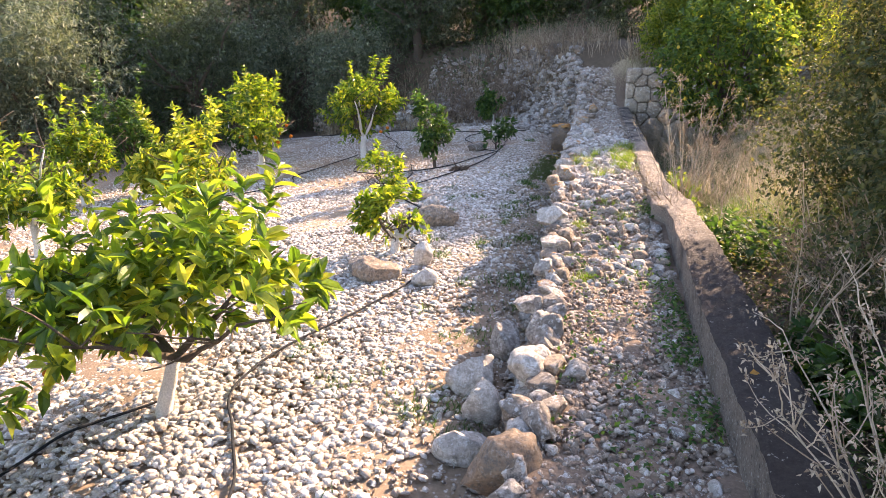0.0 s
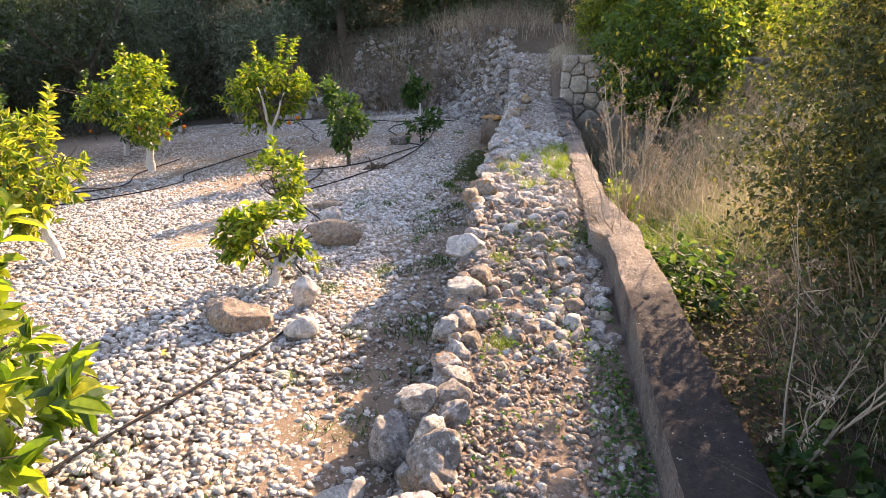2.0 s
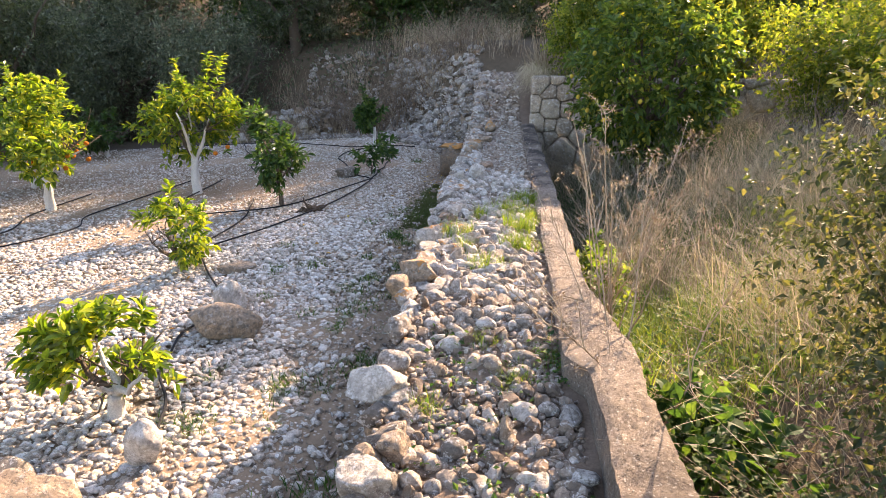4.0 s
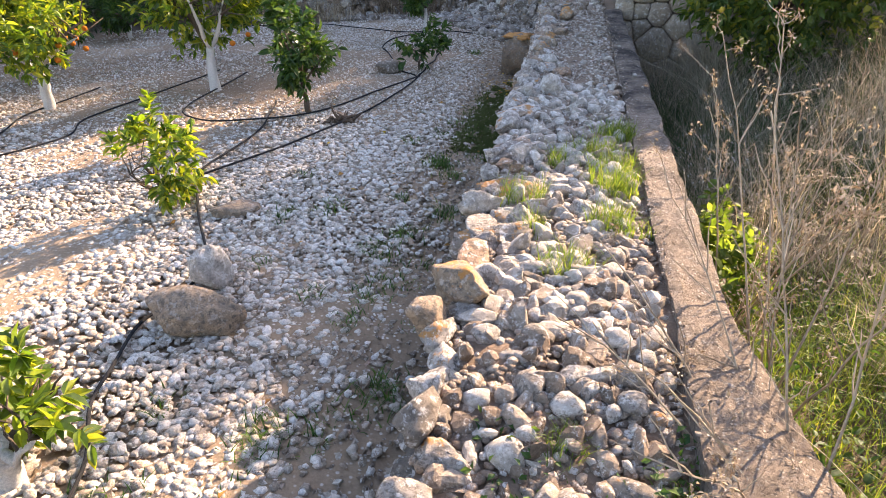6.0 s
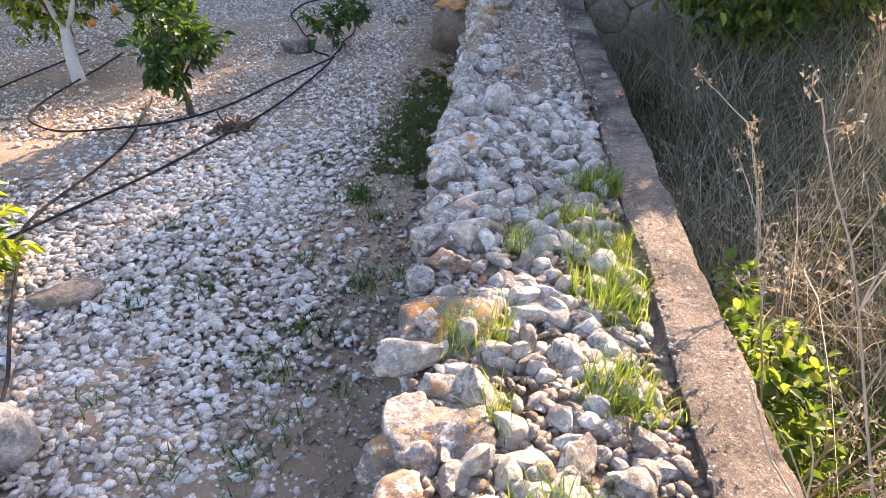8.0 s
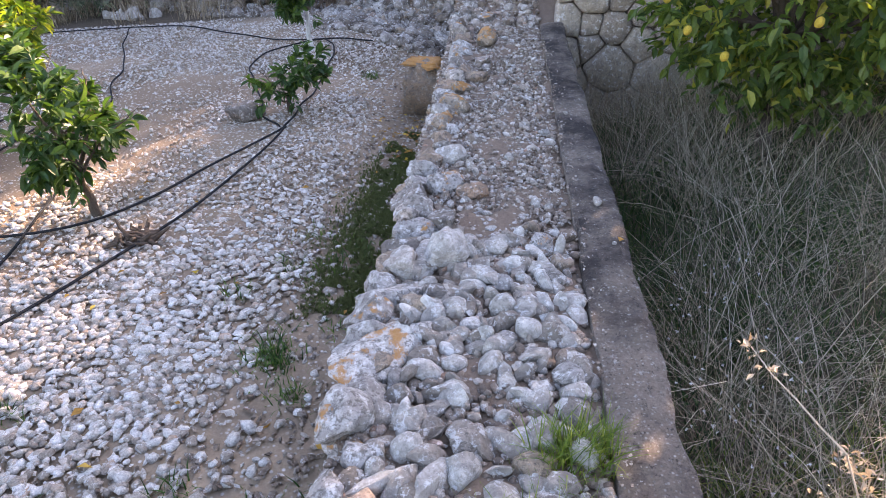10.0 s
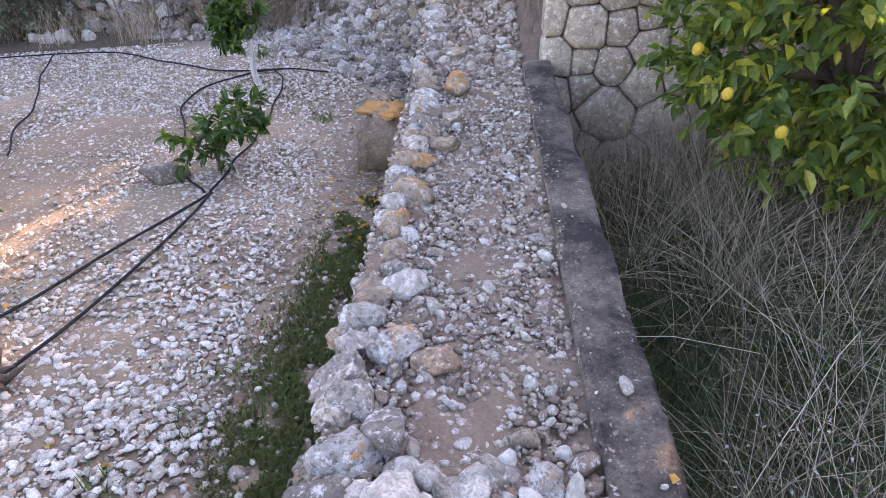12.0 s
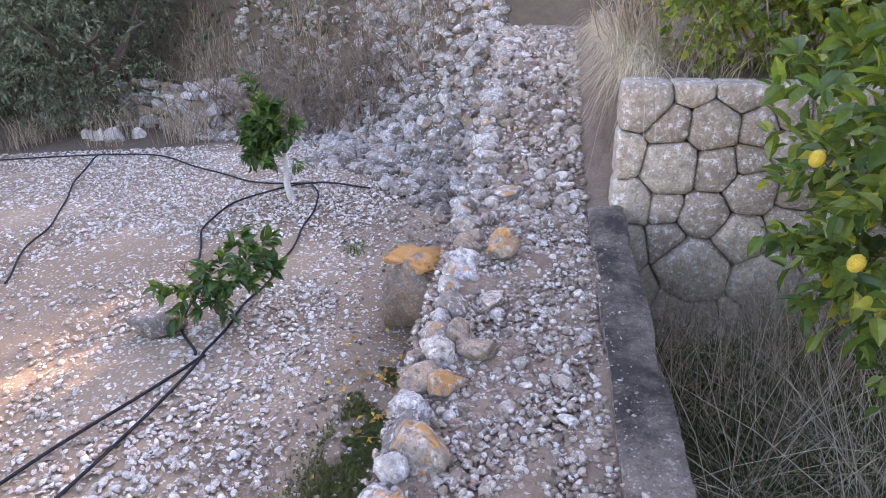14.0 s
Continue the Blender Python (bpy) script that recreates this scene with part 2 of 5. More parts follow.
CITRUS = leaf_material("citrus_leaf", ((0.0, (0.035, 0.075, 0.012)), (0.35, (0.085, 0.15, 0.02)), (0.7, (0.18, 0.24, 0.032)), (1.0, (0.36, 0.36, 0.05))), 0.5, 0.36, 0.5, (2.0, 1.95, 0.6))
LEMON_LEAF = leaf_material("lemon_leaf", ((0.0, (0.035, 0.075, 0.018)), (0.5, (0.08, 0.135, 0.028)), (0.88, (0.15, 0.20, 0.04)), (1.0, (0.32, 0.31, 0.05))), 0.46)
CITRUS_YELLOW = leaf_material("yellowing_citrus_leaf", ((0.0, (0.06, 0.12, 0.015)), (0.5, (0.17, 0.22, 0.03)), (1.0, (0.34, 0.33, 0.05))), 0.5)
CITRUS_DARK = leaf_material("dark_citrus_leaf", ((0.0, (0.018, 0.05, 0.012)), (0.7, (0.04, 0.09, 0.02)), (1.0, (0.09, 0.15, 0.03))), 0.35)
OLIVE_PALE = leaf_material("silvery_olive_leaf", ((0.0, (0.07, 0.09, 0.055)), (0.6, (0.13, 0.155, 0.10)), (1.0, (0.26, 0.28, 0.20))), 0.35, 0.5, 0.4, (1.4, 1.4, 0.9))
OLIVE = leaf_material("olive_leaf", ((0.0, (0.03, 0.045, 0.022)), (0.6, (0.06, 0.08, 0.045)), (1.0, (0.13, 0.16, 0.10))), 0.3)
SCRUB = leaf_material("bramble_leaf", ((0.0, (0.03, 0.055, 0.015)), (0.5, (0.065, 0.10, 0.025)), (0.85, (0.13, 0.16, 0.045)), (1.0, (0.22, 0.19, 0.07))), 0.45, 0.55)
GRASS = leaf_material("green_grass", ((0.0, (0.055, 0.10, 0.02)), (0.6, (0.12, 0.19, 0.035)), (1.0, (0.24, 0.27, 0.07))), 0.5, 0.6)
STRAW = leaf_material("dry_grass", ((0.0, (0.19, 0.15, 0.10)), (0.5, (0.36, 0.30, 0.21)), (0.85, (0.50, 0.44, 0.33)), (1.0, (0.17, 0.18, 0.08))), 0.35, 0.7, 0.2, (1.25, 1.15, 0.9))
SCRUB_DRY = leaf_material("dry_bramble_leaf", ((0.0, (0.028, 0.04, 0.018)), (0.55, (0.065, 0.082, 0.034)), (1.0, (0.15, 0.135, 0.07))), 0.35, 0.65, 0.25)
# bramble leaf made lighter and yellower, sunlight put into the colour
SUN_LEAF = leaf_material("sun_brightened_leaf", ((0.0, (0.05, 0.09, 0.018)), (0.5, (0.12, 0.17, 0.03)), (1.0, (0.27, 0.28, 0.06))), 0.55, 0.5, 0.4, (2.1, 2.0, 0.7))
HAY = leaf_material("grey_hay", ((0.0, (0.20, 0.16, 0.11)), (0.5, (0.45, 0.38, 0.29)), (1.0, (0.66, 0.60, 0.48))), 0.4, 0.75, 0.2, (1.3, 1.2, 0.95))
# darker copy of the green grass: the ditch's shade is put into its colour
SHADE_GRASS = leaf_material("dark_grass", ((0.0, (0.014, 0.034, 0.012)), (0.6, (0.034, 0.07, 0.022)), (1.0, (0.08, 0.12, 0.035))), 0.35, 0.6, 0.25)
TWIG = leaf_material("dry_stem", ((0.0, (0.20, 0.14, 0.09)), (1.0, (0.48, 0.40, 0.30))), 0.15, 0.8, 0.2, (1.2, 1.1, 0.9))
BROWN_TWIG = leaf_material("bare_twig", ((0.0, (0.10, 0.07, 0.05)), (1.0, (0.23, 0.17, 0.13))), 0.1, 0.8, 0.2)
WEED = leaf_material("weed_leaf", ((0.0, (0.022, 0.06, 0.018)), (0.7, (0.055, 0.11, 0.03)), (1.0, (0.12, 0.19, 0.04))), 0.4, 0.6, 0.25)
DEAD_LEAF = leaf_material("fallen_leaf", ((0.0, (0.20, 0.10, 0.035)), (0.6, (0.38, 0.20, 0.05)), (1.0, (0.55, 0.40, 0.08))), 0.2, 0.7, 0.2)
PETAL = leaf_material("white_petal", ((0.0, (0.7, 0.7, 0.66)), (1.0, (0.8, 0.8, 0.76))), 0.3, 0.7, 0.2, (1.0, 1.0, 0.95))
ORANGE = earth_material("orange_peel", (0.62, 0.16, 0.012), (0.72, 0.23, 0.02), 20.0)
LEMON = earth_material("lemon_peel", (0.58, 0.40, 0.04), (0.68, 0.50, 0.07), 20.0)


# ---- mesh helpers ----
def bulk(name, verts, tris, material, parent=None, smooth=False, label=""):
    """One mesh object from arrays of corners and triangles."""
    verts, tris = np.asarray(verts, np.float32), np.asarray(tris, np.int32)
    me = bpy.data.meshes.new(name)
    me.vertices.add(len(verts))
    me.vertices.foreach_set("co", verts.ravel())
    me.loops.add(tris.size)
    me.loops.foreach_set("vertex_index", tris.ravel())
    me.polygons.add(len(tris))
    me.polygons.foreach_set("loop_start", np.arange(0, tris.size, 3, dtype=np.int32))
    me.polygons.foreach_set("use_smooth", np.full(len(tris), smooth))
    me.update(calc_edges=True)
    me.materials.append(material)
    ob = new(name, me)
    ob.parent = parent
    if label:
        tagged(ob, label)
    return ob


def part(name, bm, material, parent, label=""):
    me = bpy.data.meshes.new(name)
    bm.to_mesh(me)
    bm.free()
    me.materials.append(material)
    ob = new(name, me)
    ob.parent = parent
    if label:
        tagged(ob, label)
    return ob


def thing(name, x, y, z, label, category, group="", turn=0.0, kind=""):
    ob = new(name)
    ob.matrix_basis = pose(x, y, z, 0, 0, turn)
    ob.empty_display_size = 0.1
    return tagged(ob, label, category, group, kind)


def ball(level):
    bm = bmesh.new()
    bmesh.ops.create_icosphere(bm, subdivisions=level, radius=1.0)
    v = np.array([p.co[:] for p in bm.verts])
    f = np.array([[p.index for p in q.verts] for q in bm.faces])
    bm.free()
    return v, f


BALL1, BALL2, BALL3, BALL4 = ball(1), ball(2), ball(3), ball(4)
CHIP = (np.array([(1, 0, 0), (-1, 0, 0), (0, 1, 0), (0, -1, 0), (0.2, 0.1, 0.8), (-0.1, 0, -0.8), (0.55, 0.6, 0.55), (-0.6, -0.5, 0.6)], float),
        np.array([(0, 6, 4), (6, 2, 4), (2, 1, 4), (1, 7, 4), (7, 3, 4), (3, 0, 4), (0, 2, 6), (1, 3, 7), (2, 0, 5), (1, 2, 5), (3, 1, 5), (0, 3, 5)]))


def turns(n, tilt=0.5, r=None):
    """n random turns: any heading, tilted up to about tilt radians."""
    r = r or rng
    a, b, c = r.uniform(0, 6.283, n), r.normal(0, tilt, n), r.normal(0, tilt, n)
    ca, sa, cb, sb, cc, sc = np.cos(a), np.sin(a), np.cos(b), np.sin(b), np.cos(c), np.sin(c)
    z, o = np.zeros(n), np.ones(n)
    rz = np.stack([ca, -sa, z, sa, ca, z, z, z, o], -1).reshape(n, 3, 3)
    rx = np.stack([o, z, z, z, cb, -sb, z, sb, cb], -1).reshape(n, 3, 3)
    ry = np.stack([cc, z, sc, z, o, z, -sc, z, cc], -1).reshape(n, 3, 3)
    return rz @ rx @ ry


def pebbles(places, sizes, base=BALL1, rough=0.16, flat=(0.45, 0.85), tilt=0.35):
    """Corners and triangles of many small rounded stones."""
    bv, bf = base
    n, k = len(places), len(bv)
    shape = np.stack([rng.uniform(0.75, 1.35, n), rng.uniform(0.7, 1.05, n), rng.uniform(*flat, n)], -1)
    v = bv[None] * (1 + rng.normal(0, rough, (n, k, 1))) * shape[:, None] * np.asarray(sizes)[:, None, None]
    v = np.einsum("nij,nkj->nki", turns(n, tilt), v) + np.asarray(places)[:, None]
    f = bf[None] + (np.arange(n) * k)[:, None, None]
    return v.reshape(-1, 3), f.reshape(-1, 3)


def boulder_mesh(name, seed, sx, sy, sz, rough=0.3, base=BALL3, facets=13, boxy=1.0):
    """A worn boulder: a ball cut by planes and roughened; boxy under 1 squares it up."""
    r = np.random.default_rng(seed)
    v = base[0].copy()
    v = np.sign(v) * np.abs(v) ** boxy
    for _ in range(facets):
        d = r.normal(size=3)
        d /= np.linalg.norm(d)
        cut = r.uniform(0.5, 0.84)
        over = np.maximum(v @ d - cut, 0)
        v -= over[:, None] * d * 0.96
    for s, a in ((1.3, rough * 0.5), (3.0, rough * 0.3), (6.5, rough * 0.2), (13.0, rough * 0.11), (27.0, rough * 0.06)):
        v *= 1 + a * np.array([noise.noise(Vector(p * s) + Vector((seed * 3.1, seed, 0))) for p in v])[:, None]
    v *= np.array((sx, sy, sz))
    me = bpy.data.meshes.new(name)
    me.from_pydata(v.tolist(), [], base[1].tolist())
    me.polygons.foreach_set("use_smooth", np.ones(len(me.polygons), bool))
    return me


def tube(points, radii, sides=6):
    p = np.asarray(points, float)
    n = len(p)
    d = np.gradient(p, axis=0)
    d /= np.linalg.norm(d, axis=1)[:, None] + 1e-9
    ref = np.where(np.abs(d[:, 2:3]) > 0.9, np.array([[1.0, 0, 0]]), np.array([[0, 0, 1.0]]))
    a = np.cross(d, ref)
    a /= np.linalg.norm(a, axis=1)[:, None] + 1e-9
    b = np.cross(d, a)
    ang = np.linspace(0, 6.2832, sides, endpoint=False)
    r = np.broadcast_to(np.asarray(radii, float), (n,))
    v = p[:, None] + r[:, None, None] * (np.cos(ang)[None, :, None] * a[:, None] + np.sin(ang)[None, :, None] * b[:, None])
    f = []
    for i in range(n - 1):
        for j in range(sides):
            k = (j + 1) % sides
            q = (i * sides + j, i * sides + k, (i + 1) * sides + k, (i + 1) * sides + j)
            f += [(q[0], q[1], q[2]), (q[0], q[2], q[3])]
    top = (n - 1) * sides
    f += [(top, top + j, top + j + 1) for j in range(1, sides - 1)]
    return v.reshape(-1, 3), np.array(f)


def joined(pieces):
    vs, fs, k = [], [], 0
    for v, f in pieces:
        vs.append(v)
        fs.append(np.asarray(f) + k)
        k += len(v)
    return np.concatenate(vs), np.concatenate(fs)


def leaves(roots, ways, lengths, width=0.42, fold=0.12, droop=0.15, oval=False):
    """Folded leaves growing from roots along ways: pointed, four triangles each, or oval with eight."""
    n = len(roots)
    d = ways / (np.linalg.norm(ways, axis=1)[:, None] + 1e-9)
    side = np.cross(d, rng.normal(size=(n, 3)) * 0.5 + np.array([0, 0, 1.0]))
    side /= np.linalg.norm(side, axis=1)[:, None] + 1e-9
    up = np.cross(side, d)
    L = np.asarray(lengths)[:, None]
    if oval:
        rows = [roots]
        for at, w, dip in ((0.28, 0.44, 0.0), (0.66, 0.42, 0.35)):
            m = roots + d * L * at - up * L * droop * dip
            rows += [m - side * L * width * w + up * L * fold, m + side * L * width * w + up * L * fold, m]
        v = np.stack(rows + [roots + d * L - up * L * droop], 1)
        f = np.array([[0, 3, 1], [0, 2, 3], [1, 3, 6], [1, 6, 4], [3, 2, 5], [3, 5, 6], [4, 6, 7], [6, 5, 7]])[None] + (np.arange(n) * 8)[:, None, None]
        return v.reshape(-1, 3), f.reshape(-1, 3)
    mid = roots + d * L * 0.48
    v = np.stack([roots, mid - side * L * width * 0.5 + up * L * fold, mid + side * L * width * 0.5 + up * L * fold, mid, roots + d * L - up * L * droop], 1)
    f = np.array([[0, 3, 1], [0, 2, 3], [1, 3, 4], [3, 2, 4]])[None] + (np.arange(n) * 5)[:, None, None]
    return v.reshape(-1, 3), f.reshape(-1, 3)


def blades(roots, height, lean, width=0.006, bend=0.5, steps=3):
    """Curved tapering grass blades."""
    n = len(roots)
    h = np.asarray(height)[:, None]
    a = rng.uniform(0, 6.283, n)
    out = np.stack([np.cos(a), np.sin(a), np.zeros(n)], -1)
    side = np.stack([-np.sin(a), np.cos(a), np.zeros(n)], -1) * np.cos(rng.uniform(0, 3, n))[:, None] + out * 0.3
    ln = np.asarray(lean)[:, None]
    rows = []
    for i in range(steps + 1):
        s = i / steps
        c = roots + np.array([0, 0, 1.0]) * h * (s - bend * ln * s * s * 0.5) + out * h * ln * s ** 1.6
        w = width * (1 - 0.93 * s ** 1.5) * 0.5
        rows += [c - side * w, c + side * w]
    v = np.stack(rows, 1)
    f = []
    for i in range(steps):
        q = 2 * i
        f += [(q, q + 1, q + 3), (q, q + 3, q + 2)]
    f = np.array(f)[None] + (np.arange(n) * (2 * steps + 2))[:, None, None]
    return v.reshape(-1, 3), f.reshape(-1, 3)


def smooth(a, b, t):
    t = np.clip((t - a) / (b - a), 0, 1)
    return t * t * (3 - 2 * t)


# ---- the lie of the land ----
CURB_L, CURB_R, EDGE = -0.10, 0.115, -0.90


def curb_z(y):
    return 0.022 * (np.asarray(y, float) - 8.5)


def path_z(y):
    y = np.asarray(y, float)
    low = curb_z(y) - 0.05 - 0.20 * (1 - smooth(4.2, 6.2, y))
    return low + 0.62 * smooth(13.0, 16.8, y)


def ground_z(x, y):
    """The orchard floor, the ditch side, the bank and the wooded hill."""
    x, y = np.asarray(x, float), np.asarray(y, float)
    left = -0.80 + 0.075 * np.minimum(x + 2.5, 0) * smooth(-60, -2, x) - 0.01 * np.maximum(-x - 8, 0) + 0.035 * np.maximum(y - 13.5, 0) * (1 - smooth(16, 19, y))
    left = left + 0.06 * (1 - smooth(-1.7, -0.9, -np.abs(x)))
    right = -0.45 - 0.45 * smooth(4.5, 8.5, y) + 0.42 * np.clip(x - 0.7, 0, 4.0)
    z = left + (right - left) * smooth(-0.5, -0.1, x)
    foot = 17.0 + 0.9 * smooth(-2, -5, x) * 1.0 - 1.3 * smooth(-2.6, -1.0, x)
    foot = np.where(x < -3, 18.0 + 0.35 * (-x - 3), foot)
    up = smooth(0, 1, (y - foot) / 2.6)
    z = z + (1.25 + 0.05 * (y - foot) - z) * up
    block = smooth(0.12, 0.3, x) * smooth(13.45, 13.7, y)
    z = z + np.maximum(0.82 - z, 0) * block
    hill = 0.33 * np.maximum(y - 27, 0) * (1 - 0.0 * x) + 0.12 * np.maximum(-x - 16, 0) + 0.30 * np.maximum(x - 9, 0)
    return z + np.minimum(hill, 14 + 0.02 * np.maximum(y - 60, 0))


def axis(breaks):
    out = []
    for a, b, s in breaks:
        out += list(np.arange(a, b, s))
    return np.array(out + [breaks[-1][1]])


def ground():
    xs = axis(((-400, -60, 40), (-60, -14, 3), (-14, -8, 0.5), (-8, 4, 0.12), (4, 10, 0.6), (10, 60, 4), (60, 400, 40)))
    ys = axis(((-400, -40, 40), (-40, -4, 3), (-4, 0, 0.5), (0, 21, 0.12), (21, 30, 0.6), (30, 70, 4), (70, 600, 50)))
    gx, gy = np.meshgrid(xs, ys)
    gz = ground_z(gx, gy)
    rough = np.array([0.035 * noise.noise(Vector((a * 0.9, b * 0.9, 0))) + 0.018 * noise.noise(Vector((a * 4.1, b * 4.1, 2))) for a, b in zip(gx.ravel(), gy.ravel())])
    v = np.stack([gx.ravel(), gy.ravel(), gz.ravel() + rough], -1)
    w, h = len(xs), len(ys)
    i = (np.arange(h - 1)[:, None] * w + np.arange(w - 1)[None]).ravel()
    f = np.concatenate([np.stack([i, i + 1, i + w + 1], -1), np.stack([i, i + w + 1, i + w], -1)])
    ob = bulk("ground", v, f, SOIL, smooth=True)
    return tagged(ob, "tan stony orchard soil with scattered pale gravel", "ground", kind="structure")


ground_ob = ground()


# ---- path, kerb and walls ----
def strip(name, x0, x1, ys, zf, bottom, material, parent=None, nx=5, rough=0.012, crown=0.0, flare=False):
    """A long solid between x0 and x1 whose top follows zf(y)."""
    vs = []
    near_wall, outer = x1, x0
    for y in ys:
        x0 = outer + ((0.055 + 0.05 * float(smooth(2.6, 4.6, np.array(y)))) * (1 - float(smooth(5.08, 5.24, np.array(y)))) if flare else 0)
        x1 = near_wall + (0.13 * (1 - float(smooth(5.2, 6.4, np.array(y)))) if flare else 0)
        xs = np.linspace(x0, x1, nx)
        row = []
        for x in xs:
            u = (x - x0) / (x1 - x0)
            wob = rough * noise.noise(Vector((x * 6, y * 3.3, 5))) + rough * 0.6 * noise.noise(Vector((x * 25, y * 21, 1)))
            chip = 0.0
            if flare and (u < 0.01 or u > 0.99):
                chip = 0.022 * max(0.0, noise.noise(Vector((u * 9, y * 2.7, 3))) + 0.6 * noise.noise(Vector((u * 9, y * 11.0, 6))))
            row.append((x + 0.35 * wob + (chip if u < 0.5 else -chip), y, float(zf(y)) + wob - crown * abs(2 * u - 1) ** 4 - 0.6 * chip))
        side = rough * noise.noise(Vector((3, y * 4.0, 9)))
        vs += [(x0 + side, y, bottom)] + row + [(x1 + side, y, bottom)]
    k = nx + 2
    f = []
    for r in range(len(ys) - 1):
        for c in range(k):
            d = (c + 1) % k
            a, b2, e, g = r * k + c, r * k + d, (r + 1) * k + d, (r + 1) * k + c
            f += [(a, b2, e), (a, e, g)]
    last = (len(ys) - 1) * k
    f += [(0, c + 1, c) for c in range(1, k - 1)] + [(last, last + c, last + c + 1) for c in range(1, k - 1)]
    return bulk(name, np.array(vs), np.array(f), material, parent)


path = strip("path", EDGE, CURB_L + 0.12, np.arange(-3, 17.4, 0.1), path_z, -1.3, PATH_SOIL, nx=10, rough=0.03)
tagged(path, "narrow brown earth path strewn with grey stones", "path", kind="structure")
path_end = strip("path", CURB_L, 0.16, np.arange(13.32, 17.4, 0.1), path_z, -1.3, PATH_SOIL, nx=5, rough=0.03)
tagged(path_end, "stony earth ramp where the path climbs beside the wall", "path", kind="structure")
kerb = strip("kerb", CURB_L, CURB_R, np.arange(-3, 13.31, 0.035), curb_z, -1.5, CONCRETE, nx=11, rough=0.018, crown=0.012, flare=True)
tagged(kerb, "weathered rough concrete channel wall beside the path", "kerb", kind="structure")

# ---- terrace wall and its stones ----
terrace_wall = thing("wall_terrace", EDGE, 0, -0.9, "dry stone retaining wall of weathered grey limestone with lichen", "wall", kind="structure")
SHAPES = [boulder_mesh("stone", 40 + i, *s, base=BALL4) for i, s in enumerate(((1, 0.8, 0.7), (1.15, 0.8, 0.6), (0.9, 0.9, 0.8), (1.2, 0.7, 0.75), (1, 1, 0.6), (0.85, 0.75, 0.95)))]
BLOCKS = [boulder_mesh("stone", 140 + i, *s, facets=7, boxy=0.78, base=BALL4) for i, s in enumerate(((1, 0.8, 0.8), (1.15, 0.8, 0.7), (0.95, 0.9, 0.9), (1.2, 0.7, 0.75)))]
SMALL = [boulder_mesh("cobble", 80 + i, *s, rough=0.2, base=BALL2, facets=5) for i, s in enumerate(((1, 0.8, 0.6), (1.2, 0.8, 0.55), (0.95, 0.9, 0.7), (1.25, 0.7, 0.6), (1, 1, 0.55), (0.9, 0.7, 0.8), (1.1, 0.85, 0.65), (1.3, 0.75, 0.5)))]


def variants(shapes, material):
    out = []
    for me in shapes:
        c = me.copy()
        c.materials.clear()
        c.materials.append(material)
        out.append(c)
    return out


BIG = {m.name: variants(SHAPES, m) for m in (STONE, STONE_LICHEN, STONE_WHITE, STONE_BROWN, STONE_OCHRE)}
WALLING = {m.name: variants(BLOCKS, m) for m in (STONE, STONE_LICHEN, STONE_WHITE, STONE_BROWN, WALL_STONE)}
COB = {m.name: variants(SMALL, m) for m in (STONE, STONE_LICHEN, STONE_WHITE, STONE_BROWN)}


def rock(name, shapes, x, y, z, s, parent=None, turn=None, tilt=12, squash=(1, 1, 1), pick=None):
    me = shapes[int(rng.integers(len(shapes))) if pick is None else pick]
    ob = new(name, me)
    m = pose(x, y, z, rng.normal(0, tilt), rng.normal(0, tilt), rng.uniform(0, 360) if turn is None else turn) @ Matrix.Diagonal((s * squash[0], s * squash[1], s * squash[2], 1))
    if parent:
        ob.parent = parent
        m = parent.matrix_basis.inverted() @ m
    ob.matrix_basis = m
    return ob


# stones lying on the kerb
for x, y, s in ((0.02, 9.72, 0.035), (0.05, 9.35, 0.014), (-0.04, 10.9, 0.02)):
    ob = rock("loose_stone", COB["white_limestone"], x, y, float(curb_z(y)) + s * 0.45, s, tilt=4)
    tagged(ob, "small white stone lying on the concrete kerb", "stone")

# courses of the face
for course in range(5):
    y = -2.6 + 0.1 * course
    while y < 17.0:
        s = rng.uniform(0.07, 0.125)
        top = float(path_z(y)) - 0.03
        z = -0.84 + 0.165 * course + rng.normal(0, 0.015)
        if z < top - 0.04:
            rock("stone", WALLING[("path_stone", "path_stone", "lichen_stone", "brown_boulder")[int(rng.choice(4, p=(0.5, 0.2, 0.15, 0.15)))]], EDGE - 0.05 + 0.025 * course - 0.02 + rng.normal(0, 0.02), y, z, s, terrace_wall, squash=(1, 1.1, 0.85))
        y += s * 1.75

